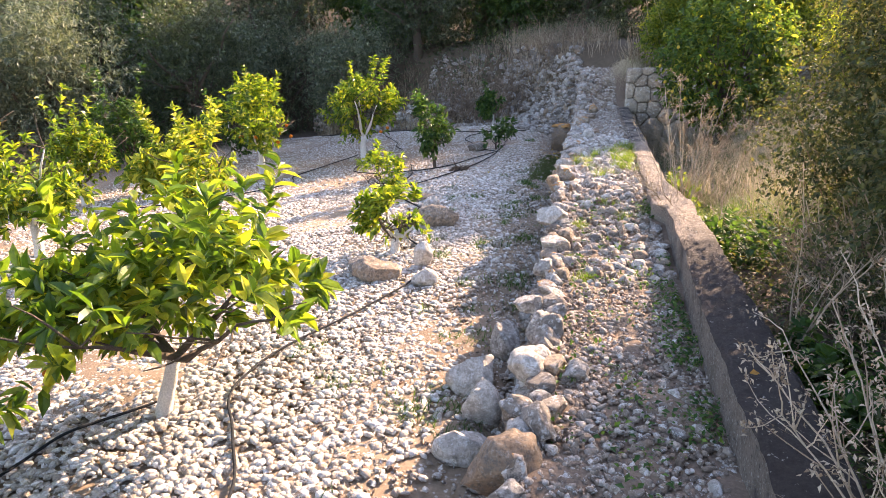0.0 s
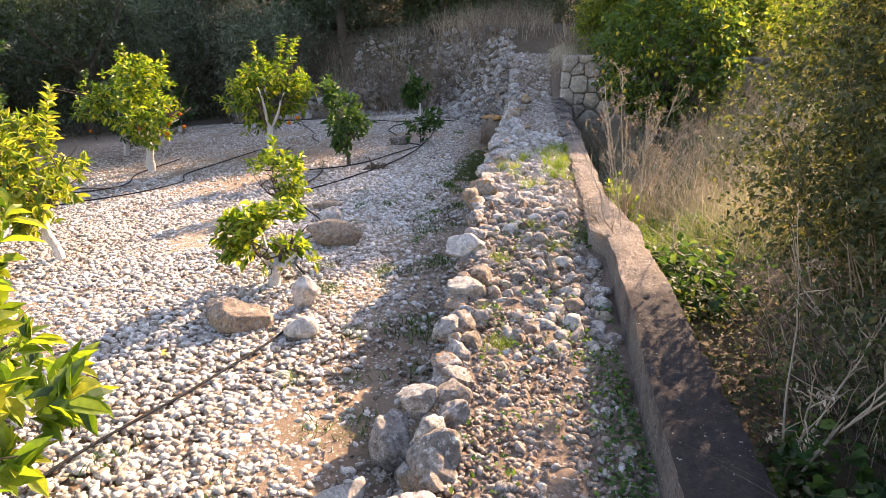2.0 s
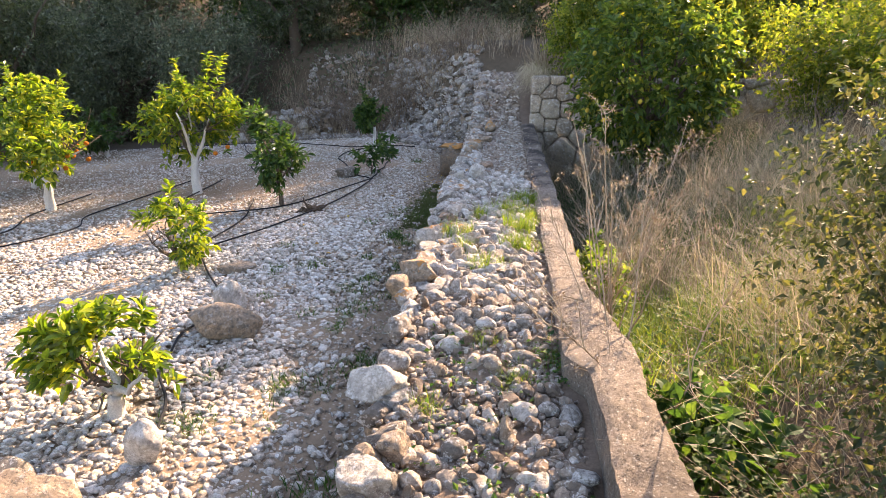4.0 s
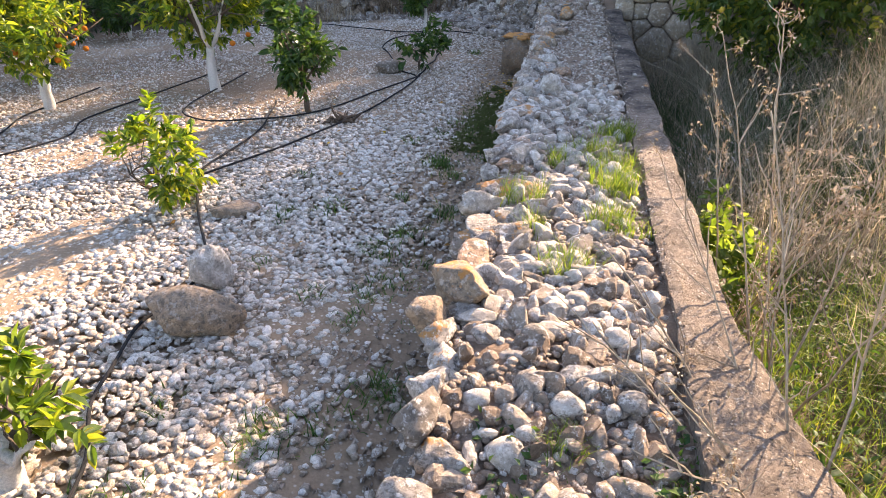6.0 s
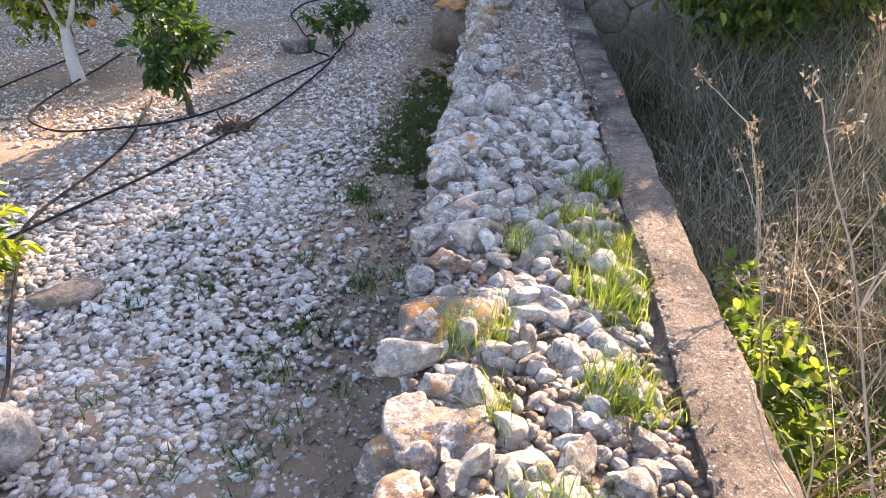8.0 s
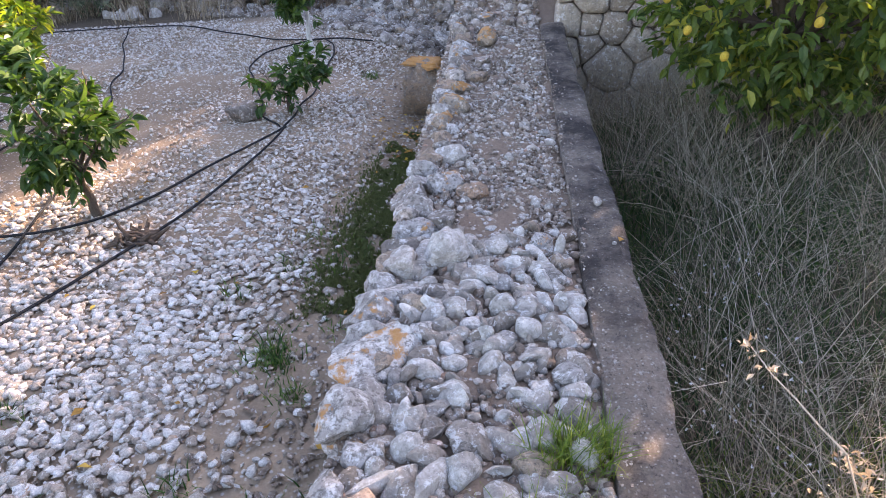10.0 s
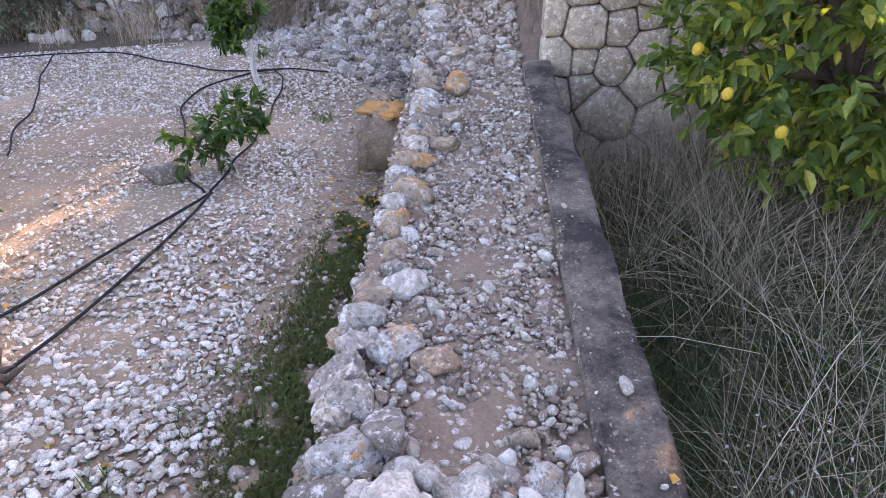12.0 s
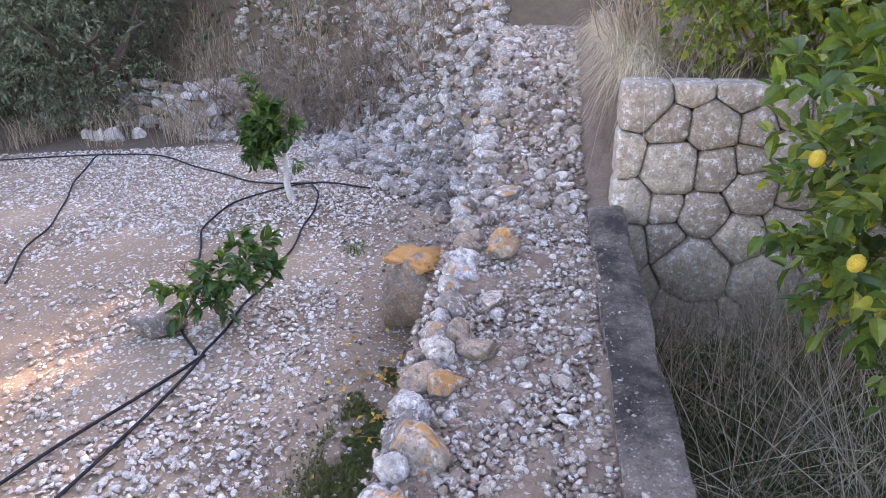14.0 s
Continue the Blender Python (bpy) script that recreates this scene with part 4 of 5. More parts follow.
def citrus(x, y, height, spread, trunk, count, material, label, seed, fruit=0, painted=True, leaf=0.105, lean=(0.0, 0.0), thick=0.045, low=0.0, spikes=3):
    r = np.random.default_rng(seed)
    tree = thing("citrus_tree", x, y, gz(x, y) - 0.03, label, "tree", "citrus trees in the orchard")
    fork = np.array((lean[0], lean[1], trunk))
    pts = wander((0, 0, 0), fork, 6, 0.012, r)
    v, f = tube(pts, np.linspace(thick * 1.25, thick * 0.85, 6), 9)
    bulk("trunk", v, f, PAINTED if painted else BARK, tree, True, "lime-washed white trunk" if painted else "")
    ends = []
    for k in range(5 if spread > 0.3 else 3):
        a = k * 2.4 + r.uniform(-0.4, 0.4)
        end = fork + np.array((math.cos(a) * spread * 0.6, math.sin(a) * spread * 0.6, (height - trunk) * r.uniform(0.25, 0.75)))
        p = wander(fork, end, 6, 0.02, r)
        vv, ff = tube(p, np.linspace(thick * 0.6, thick * 0.16, 6), 6)
        bulk("limb", vv, ff, PAINTED if painted and k < 3 and thick > 0.04 else BARK, tree, True)
        ends.append(p)
        for _ in range(5):
            b0 = p[int(r.integers(2, 6))]
            b1 = b0 + np.array((r.normal(0, spread * 0.35), r.normal(0, spread * 0.35), r.uniform(0.02, (height - trunk) * 0.35)))
            bulk("branch", *tube(wander(b0, b1, 5, 0.012, r), np.linspace(thick * 0.2, thick * 0.07, 5), 4), BARK, tree, True)
    # crown: shoots on lobes of uneven size
    mid = np.array((lean[0] * 1.3, lean[1] * 1.3, trunk * (0.85 - low) + (height - trunk * (0.85 - low)) * 0.47))
    rad = np.array((spread, spread, (height - trunk * (0.85 - low)) * 0.5))
    lobes = 9
    lc = r.normal(size=(lobes, 3))
    lc /= np.linalg.norm(lc, axis=1)[:, None]
    lc = mid + lc * rad * r.uniform(0.35, 0.72, (lobes, 1))
    which = r.integers(0, lobes, count)
    d = r.normal(size=(count, 3))
    d /= np.linalg.norm(d, axis=1)[:, None]
    tips = lc[which] + d * rad * r.uniform(0.12, 0.46, (count, 1))
    ways = (tips - mid) / rad
    ways = ways / (np.linalg.norm(ways, axis=1)[:, None] + 1e-9) + r.normal(0, 0.35, (count, 3)) + np.array((0, 0, 0.45))
    ways /= np.linalg.norm(ways, axis=1)[:, None]
    sets = [leaves(*shoots(tips, ways, 9, 0.13, leaf, r), oval=True)]
    for _ in range(spikes):
        a = r.uniform(0, 6.283)
        b0 = mid + np.array((math.cos(a) * spread * 0.5, math.sin(a) * spread * 0.5, rad[2] * 0.6))
        up = np.array((math.cos(a) * 0.35, math.sin(a) * 0.35, 1.0))
        st = b0[None] + up[None] * np.linspace(0, rad[2] * r.uniform(0.5, 0.8), 5)[:, None]
        sets.append(leaves(*shoots(st, np.repeat(up[None] / np.linalg.norm(up), 5, 0), 9, 0.09, leaf * 0.9, r), oval=True))
    bulk("crown", *joined(sets), material, tree)
    for _ in range(fruit):
        a = r.uniform(0, 6.283)
        me = boulder_mesh("fruit", 5, 0.036, 0.036, 0.034, 0.02, BALL2, 0)
        me.materials.append(ORANGE)
        ob = new("fruit", me)
        ob.parent = tree
        ob.matrix_basis = pose(mid[0] + math.cos(a) * spread * 0.66, mid[1] + math.sin(a) * spread * 0.66, mid[2] - rad[2] * r.uniform(0.3, 0.8))
    return tree


citrus(-3.0, 2.32, 1.22, 1.0, 0.38, 300, CITRUS, "bushy young citrus tree with a white-painted trunk", 1, leaf=0.125, fruit=2, thick=0.04, spikes=5, lean=(0.10, 0.05))
citrus(-2.52, 5.52, 0.64, 0.33, 0.18, 85, CITRUS, "small young citrus tree beside boulders", 2, thick=0.045, spikes=1, leaf=0.09, low=-0.35)
citrus(-3.47, 8.19, 0.70, 0.36, 0.14, 75, CITRUS, "low spreading young citrus tree on pale gravel", 3, thick=0.035, spikes=1, leaf=0.085, low=-0.2)
citrus(-5.06, 12.05, 1.85, 0.75, 0.58, 310, CITRUS, "dense citrus tree with a pale forked trunk", 4, fruit=2, thick=0.06, spikes=5, low=-0.05)
citrus(-6.90, 11.2, 1.85, 0.95, 0.55, 380, CITRUS, "citrus tree with oranges and a white forked trunk", 5, fruit=9, thick=0.06, low=-0.22)
citrus(-3.32, 10.86, 1.25, 0.42, 0.38, 125, CITRUS_DARK, "slender young citrus tree with a bare dark trunk", 6, painted=False, thick=0.028, lean=(-0.04, 0), spikes=2)
citrus(-2.50, 12.98, 0.62, 0.34, 0.16, 42, CITRUS_DARK, "sparse wilting young citrus tree among hoses", 7, painted=False, thick=0.018, spikes=0, leaf=0.10)
citrus(-2.86, 15.3, 1.12, 0.36, 0.50, 90, CITRUS_DARK, "thin citrus tree with a white trunk by the bank", 8, thick=0.03, spikes=1, leaf=0.11, low=0.25, lean=(-0.03, 0.0))
citrus(-5.03, 6.35, 1.42, 0.70, 0.50, 260, CITRUS_YELLOW, "yellowing citrus tree with a slim pale trunk", 9, thick=0.04, lean=(-0.15, 0.0), spikes=5)
citrus(-7.0, 5.7, 1.75, 0.85, 0.42, 330, CITRUS, "full citrus tree on sunlit gravel", 10, thick=0.05)
citrus(-9.05, 8.9, 1.6, 0.65, 0.40, 260, CITRUS, "full citrus tree farther along the row", 11, thick=0.045)
citrus(-9.4, 10.6, 2.1, 0.55, 0.45, 240, CITRUS_DARK, "tall narrow citrus tree with white trunk", 12, thick=0.04)
citrus(-8.6, 13.2, 1.5, 0.9, 0.4, 240, CITRUS_DARK, "dark citrus tree beside the olive shade", 13, thick=0.05, fruit=4)
citrus(-9.0, 16.2, 0.9, 0.7, 0.3, 150, CITRUS_DARK, "low citrus tree in olive shade", 14, thick=0.04)
# added tree, crown out of view, sized to shade the gravel by the wall
citrus(2.5, 14.3, 3.9, 0.95, 1.4, 620, CITRUS_DARK, "slender leafy tree added on the upper terrace to shade the orchard", 16, painted=False, thick=0.06, spikes=2)
citrus(-3.5, 1.0, 1.0, 0.6, 0.4, 200, CITRUS, "young citrus tree close to the path's start", 15, thick=0.04)


def woodland_tree(seed, material, height, spread, count, leaf, trunk=0.35, width=0.3):
    r = np.random.default_rng(seed)
    tree = thing("olive_tree", 0, 0, 0, "tall dark grey-green olive tree in shade", "tree", "trees behind the orchard")
    v, f = tube(wander((0, 0, -0.2), (0.1, 0, height * 0.45), 7, 0.06, r), np.linspace(0.22, 0.12, 7), 8)
    bulk("trunk", v, f, BARK, tree, True)
    for k in range(7):
        a = k * 0.95 + r.uniform(-0.3, 0.3)
        z0 = height * r.uniform(0.15, 0.42)
        bulk("limb", *tube(wander((0.05, 0, z0), (math.cos(a) * spread * 0.75, math.sin(a) * spread * 0.75, height * r.uniform(0.4, 0.85)), 7, 0.07, r), np.linspace(0.09, 0.02, 7), 5), BARK, tree, True)
    lobes = 34
    lc = r.normal(size=(lobes, 3))
    lc /= np.linalg.norm(lc, axis=1)[:, None]
    mid, rad = np.array((0, 0, height * 0.50)), np.array((spread, spread, height * 0.52))
    lc = mid + lc * rad * r.uniform(0.4, 0.85, (lobes, 1))
    which = r.integers(0, lobes, count)
    d = r.normal(size=(count, 3))
    d /= np.linalg.norm(d, axis=1)[:, None]
    tips = lc[which] + d * rad * r.uniform(0.08, 0.36, (count, 1))
    ways = d + r.normal(0, 0.4, (count, 3)) + np.array((0, 0, 0.3))
    ways /= np.linalg.norm(ways, axis=1)[:, None]
    bulk("crown", *leaves(*shoots(tips, ways, 7, 0.35, leaf, r), width=width, fold=0.05), material, tree)
    return tree


wood = [woodland_tree(101, OLIVE_PALE, 4.2, 2.0, 2600, 0.13), woodland_tree(102, OLIVE, 5.0, 2.3, 2800, 0.14), woodland_tree(103, CITRUS_DARK, 5.2, 2.2, 2600, 0.16, width=0.45)]
# trees at x 4 to 10, y 18 to 21: unseen, added to block sun
spots = [(-7.7, 19.3, 0, 0.8), (-6.2, 21.2, 1, 0.8), (-3.2, 22.0, 2, 0.75), (-0.9, 21.8, 1, 0.75), (-11.6, 16.6, 1, 0.85), (-11.0, 20.5, 0, 0.9), (-13.5, 13.5, 0, 1.0), (-15.5, 17.0, 1, 1.0), (-17, 11.5, 0, 1.0), (-12, 22, 1, 1.1), (-7.0, 23.5, 2, 1.0), (-3.6, 23.8, 1, 0.9), (-0.8, 24.6, 2, 0.9),
         (2.3, 24.5, 2, 1.0), (-18, 22, 2, 1.2), (-9.5, 26.5, 2, 1.2), (-5.0, 27.5, 1, 1.2), (-1.5, 28.5, 2, 1.2), (4.3, 20.8, 1, 1.05), (6.6, 21.0, 2, 0.72), (6.0, 25, 1, 1.2), (9.8, 18, 0, 0.9), (-22, 15, 1, 1.1), (-21, 28, 2, 1.4), (-14, 30, 1, 1.4), (9, 27, 2, 1.3), (1.5, 31, 1, 1.4), (-6, 33, 2, 1.5), (-19, 17.5, 0, 1.2), (-24, 13, 0, 1.3), (-25, 24, 1, 1.5), (-20, 9.5, 0, 1.1), (-14.5, 10.2, 0, 0.9), (-17, 25, 1, 1.3), (12, 22, 1, 1.3), (11, 14.5, 2, 1.1), (-27, 20, 1, 1.5), (-28, 9, 0, 1.4)]
for i, (x, y, k, s) in enumerate(spots):
    copy_thing(wood[k], pose(x, y, gz(x, y), 0, 0, 77 * i)).scale = (s, s, s)
for w in wood:
    for o in (*w.children_recursive, w):
        bpy.data.objects.remove(o)


# ---- hoses ----
def hose(name, pts, label, radius=0.0095):
    p = np.array([(x, y) for x, y in pts], float)
    k = len(p)
    t = np.linspace(0, k - 1, (k - 1) * 8 + 1)
    i = np.clip(t.astype(int), 0, k - 2)
    u = (t - i)[:, None]
    a, b, c, d = p[np.maximum(i - 1, 0)], p[i], p[i + 1], p[np.minimum(i + 2, k - 1)]
    q = 0.5 * (2 * b + (c - a) * u + (2 * a - 5 * b + 4 * c - d) * u ** 2 + (3 * b - a - 3 * c + d) * u ** 3)
    q = q + 0.012 * np.stack([np.sin(t * 5.1), np.cos(t * 4.3)], -1)
    z = ground_z(q[:, 0], q[:, 1]) + 0.035
    v, f = tube(np.column_stack([q, z]), np.full(len(q), radius), 6)
    return tagged(bulk(name, v, f, HOSE, smooth=True), label, "hose", "irrigation hoses")


H1 = "black polyethylene irrigation hose lying on gravel"
hose("irrigation_hose", [(-2.41, 12.50), (-2.41, 12.57), (-2.42, 13.1), (-2.40, 13.6), (-2.42, 14.1), (-2.48, 14.72), (-2.55, 15.2), (-2.75, 15.6)], H1)
hose("irrigation_hose", [(-2.46, 12.5), (-2.75, 12.9), (-2.97, 13.51), (-3.3, 14.2), (-3.46, 14.74), (-3.3, 15.3), (-2.75, 15.62), (-2.1, 15.5)], H1)
hose("irrigation_hose", [(-2.72, 15.6), (-3.5, 15.75), (-4.3, 16.25), (-5.36, 16.95), (-6.3, 17.1), (-8.0, 17.0)], H1)
hose("irrigation_hose", [(-2.41, 12.5), (-2.75, 11.7), (-3.2, 10.8), (-3.9, 10.5), (-4.5, 10.55), (-4.9, 10.95), (-5.0, 11.6), (-5.05, 13.0)], H1)
hose("irrigation_hose", [(-2.41, 12.5), (-2.5, 11.4), (-2.8, 10.3), (-3.25, 9.3), (-3.6, 8.7)], H1)
hose("irrigation_hose", [(-4.65, 13.49), (-5.0, 14.2), (-5.18, 14.83), (-5.6, 15.6), (-5.96, 16.38), (-6.27, 17.12)], H1)
hose("irrigation_hose", [(-3.9, 11.3), (-3.7, 10.68), (-3.55, 9.8), (-3.6, 9.0), (-3.35, 8.42), (-2.9, 7.7), (-2.62, 7.15), (-2.66, 6.6), (-2.55, 6.1), (-2.30, 5.6), (-2.1, 5.1)], H1)
hose("irrigation_hose", [(-5.6, 13.2), (-5.75, 12.0), (-5.95, 10.7), (-5.7, 9.9), (-6.1, 9.2), (-6.9, 8.6), (-8.0, 8.0)], H1)
hose("irrigation_hose", [(-6.9, 12.2), (-6.9, 10.8), (-6.6, 9.8), (-7.4, 9.3)], H1)
hose("irrigation_hose", [(-2.12, 4.72), (-2.3, 4.02), (-2.62, 3.24), (-2.72, 2.7), (-2.5, 2.2), (-2.25, 1.8), (-2.1, 1.2)], H1, 0.008)
hose("irrigation_hose", [(-3.1, 2.4), (-3.4, 2.05), (-3.45, 1.6), (-3.4, 0.8)], H1, 0.008)


# ---- vegetation on the ditch side ----
def grass_patch(name, x0, x1, y0, y1, count, hmin, hmax, material, label, category, lean=(0.15, 0.8), width=0.006, level=None, clump=0.0):
    x, y = rng.uniform(x0, x1, count), rng.uniform(y0, y1, count)
    if clump:
        k = max(3, count // (130 if level is not None else 60))
        cx, cy = rng.uniform(x0, x1, k), rng.uniform(y0, y1, k)
        w = rng.integers(0, k, count)
        x, y = cx[w] + rng.normal(0, clump, count), cy[w] + rng.normal(0, clump, count)
        inside = (x > x0) & (x < x1) & (y > y0) & (y < y1)
        x, y = x[inside], y[inside]
        count = len(x)
    z = ground_z(x, y) if level is None else level(y)
    v, f = blades(np.stack([x, y, z], -1), rng.uniform(hmin, hmax, count), rng.uniform(*lean, count), width, 0.6, 4)
    return tagged(bulk(name, v, f, material), label, category, kind="stuff")


grass_patch("dry_grass", 0.9, 3.9, 5.4, 8.2, 5500, 0.3, 0.85, STRAW, "tall dry straw-coloured grass on the slope", "grass", (0.3, 1.6), 0.0045, clump=0.16)
grass_patch("dry_grass", 0.45, 3.9, 7.8, 10.4, 6000, 0.3, 1.0, HAY, "dense pale dry grass beside the channel wall", "grass", (0.3, 1.7), 0.004, clump=0.18)
grass_patch("dry_grass", 0.6, 3.3, 9.6, 13.1, 3200, 0.35, 1.05, HAY, "tangled grey dry grass below the channel wall", "grass", (0.3, 1.6), 0.004, clump=0.2)
grass_patch("dry_grass", 0.6, 4.0, -0.5, 6.0, 3500, 0.3, 0.9, TWIG, "dry brown stems among dark scrub", "grass", (0.4, 1.6), 0.0045, clump=0.2)
# ditch grass with the shade painted into its leaf colour
grass_patch("dark_grass", 0.16, 3.2, 8.2, 13.2, 17000, 0.12, 0.5, SHADE_GRASS, "green grass toned dark for the shaded ditch", "grass", (0.4, 1.4), 0.007, clump=0.2)
grass_patch("green_grass", 0.16, 3.4, 5.4, 9.0, 17000, 0.08, 0.38, GRASS, "lush green grass on the ditch side", "grass", (0.4, 1.2), 0.007, clump=0.18)
grass_patch("path_grass", -0.62, -0.12, 6.4, 8.0, 1200, 0.05, 0.16, GRASS, "bright green grass tufts between path stones", "grass", (0.2, 0.9), 0.005, path_z, 0.05)
grass_patch("path_grass", -0.40, -0.09, 6.8, 8.3, 1700, 0.04, 0.17, GRASS, "bright green grass tufts against the kerb", "grass", (0.2, 0.9), 0.006, path_z, 0.05)
grass_patch("path_grass", -0.85, -0.6, 6.5, 7.2, 350, 0.06, 0.2, GRASS, "bright green grass tufts between path stones", "grass", (0.2, 0.9), 0.005, path_z, 0.04)
grass_patch("path_grass", -0.8, -0.12, 3.5, 6.4, 900, 0.03, 0.09, GRASS, "sparse short grass on the stony path", "grass", (0.3, 1), 0.005, path_z, 0.04)
grass_patch("dry_grass", -8.5, 0.0, 17.6, 20.8, 5000, 0.3, 0.8, TWIG, "dry brown grass on top of the bank", "grass", (0.2, 0.9), 0.01, clump=0.2)


grass_patch("dry_grass", 0.3, 2.4, 8.2, 12.6, 700, 0.7, 1.3, HAY, "long pale dry stalks arching over the ditch", "grass", (0.5, 1.9), 0.0055, clump=0.12)
grass_patch("dry_grass", 0.14, 1.5, 12.3, 13.25, 900, 0.4, 1.1, TWIG, "brown dry grass before the high wall", "grass", (0.2, 0.9), 0.006, clump=0.12)
grass_patch("dry_grass", 3.6, 8.5, -2, 13, 5000, 0.3, 0.8, STRAW, "tall dry straw-coloured grass on the slope", "grass", (0.3, 1.4), 0.008, clump=0.2)
grass_patch("dry_grass", 0.14, 3.8, 13.35, 14.6, 2600, 0.2, 0.6, STRAW, "dry grass on top of the high wall", "grass", (0.3, 1.3), 0.008, lambda y: 0 * y + 0.76, 0.12)
grass_patch("green_grass", 0.14, 3.8, 13.35, 14.8, 2600, 0.1, 0.4, GRASS, "green grass on top of the high wall", "grass", (0.3, 1.3), 0.008, lambda y: 0 * y + 0.76, 0.12)


def bush(name, x, y, z, rx, ry, rz, count, leaf, material, label, seed, stems=40, width=0.55, twigs=SCRUB, category="bush", group=""):
    r = np.random.default_rng(seed)
    b = thing(name, x, y, z, label, category, group)
    rad = np.array((rx, ry, rz))
    lines = []
    for _ in range(stems):
        a, u = r.uniform(0, 6.283), r.uniform(0.2, 1.0)
        end = np.array((math.cos(a) * rx * u, math.sin(a) * ry * u, rz * (2.0 - u) * r.uniform(0.5, 1.0)))
        p = wander((end[0] * 0.25, end[1] * 0.25, -0.1), end, 6, 0.04, r)
        lines.append(tube(p, np.linspace(0.008, 0.003, 6), 4))
    tagged(bulk("stem_tangle", *joined(lines), twigs, b), kind="stuff")
    if count:
        lobes = 16
        lc = r.normal(size=(lobes, 3))
        lc /= np.linalg.norm(lc, axis=1)[:, None]
        lc = np.array((0, 0, rz)) + lc * rad * r.uniform(0.4, 0.75, (lobes, 1))
        w = r.integers(0, lobes, count)
        d = r.normal(size=(count, 3))
        d /= np.linalg.norm(d, axis=1)[:, None]
        tips = lc[w] + d * rad * r.uniform(0.1, 0.42, (count, 1))
        ways = d + np.array((0, 0, 0.3)) + r.normal(0, 0.3, (count, 3))
        ways /= np.linalg.norm(ways, axis=1)[:, None]
        bulk("foliage", *leaves(*shoots(tips, ways, 7, 0.16, leaf, r), width=width, oval=width > 0.6), material, b)
    return b


bush("bramble_bush", 1.85, 4.35, -0.5, 1.3, 1.2, 1.5, 8500, 0.036, SCRUB_DRY, "dense dark bramble thicket beside the channel wall", 201, 120, twigs=TWIG)
bush("bramble_bush", 1.3, 3.6, -0.5, 0.8, 0.95, 0.72, 2600, 0.036, SCRUB_DRY, "dense dark bramble thicket hanging toward the kerb", 233, 80, twigs=TWIG)
bush("bramble_bush", 1.6, -1.2, -0.5, 1.0, 1.1, 0.75, 1300, 0.055, SCRUB_DRY, "dense dark bramble thicket with dry stems", 231, twigs=TWIG)
bush("bramble_bush", 3.6, 2.0, -0.1, 1.2, 1.5, 0.75, 1300, 0.06, SCRUB_DRY, "dense dark bramble thicket on the slope", 232, twigs=TWIG)
bush("bramble_bush", 3.3, 5.6, -0.2, 1.3, 1.5, 0.85, 1500, 0.055, SCRUB_DRY, "dense dark bramble thicket on the slope", 202, twigs=TWIG)
bush("bramble_bush", 1.55, 2.6, -0.5, 1.05, 1.2, 1.02, 4800, 0.038, SCRUB_DRY, "dense dark bramble thicket with dry stems", 230, 120, twigs=TWIG)
bush("bramble_bush", 1.5, 0.7, -0.5, 1.0, 1.0, 0.92, 3200, 0.038, SCRUB_DRY, "dense dark bramble thicket with dry stems", 203, twigs=TWIG)
bush("bramble_bush", 1.28, 14.25, 0.72, 1.2, 0.95, 1.32, 4200, 0.07, SUN_LEAF, "sunlit bramble mound on top of the high wall", 204, twigs=TWIG)
bush("bramble_bush", 3.3, 14.3, 0.75, 1.4, 1.0, 1.12, 2400, 0.07, SUN_LEAF, "sunlit leafy shrub on top of the high wall", 205, twigs=TWIG)
bush("bramble_bush", 3.9, 11.8, 0.2, 1.1, 1.0, 1.0, 1500, 0.07, SUN_LEAF, "sunlit leafy shrub before the high wall", 226, twigs=TWIG)
bush("bramble_bush", 4.6, 9.6, 0.4, 1.4, 2.0, 0.8, 1700, 0.07, SUN_LEAF, "leafy green shrub on the grassy slope", 206, twigs=TWIG)
bush("scrub_bush", 2.9, 7.6, 0.1, 0.8, 0.9, 0.35, 700, 0.05, SCRUB, "low tangled green scrub on the slope", 220, twigs=TWIG)
bush("bramble_bush", 6.5, 12.5, 1.0, 1.8, 2.0, 0.9, 1700, 0.08, SUN_LEAF, "leafy green shrub on the grassy slope", 222, twigs=TWIG)
bush("bramble_bush", 7.0, 16.5, 1.0, 1.8, 2.0, 1.0, 1700, 0.08, SUN_LEAF, "leafy green shrub on the grassy slope", 223, twigs=TWIG)
bush("bramble_bush", 5.6, 7.0, 0.7, 1.5, 1.8, 0.8, 1500, 0.08, SUN_LEAF, "leafy green shrub on the grassy slope", 224, twigs=TWIG)
def bare_shrub(x, y, rx, ry, count, tall, seed):
    """A leafless shrub: many thin stems rising from a wide foot, each with side twigs."""
    r = np.random.default_rng(seed)
    b = thing("bare_shrub", x, y, gz(x, y) - 0.05, "bare brown leafless shrub on the bank", "shrub", "bare shrubs on the bank")
    for _ in range(count):
        u, v = r.normal(0, rx * 0.5), r.normal(0, ry * 0.5)
        z0 = gz(x + u, y + v) - gz(x, y)
        d = np.array((r.normal(0, 0.45), r.normal(0, 0.35), 1.0)) * tall * r.uniform(0.45, 1.0)
        p = wander((u, v, z0), np.array((u, v, z0)) + d, 8, 0.03, r)
        lines = [tube(p, np.linspace(0.011, 0.003, 8), 5)]
        for _ in range(7):
            i = int(r.integers(2, 8))
            lines.append(tube(wander(p[i], p[i] + np.array((r.normal(0, 0.2), r.normal(0, 0.2), r.uniform(0.02, 0.28))), 5, 0.02, r), np.linspace(0.005, 0.002, 5), 4))
        bulk("stem", *joined(lines), BROWN_TWIG, b)


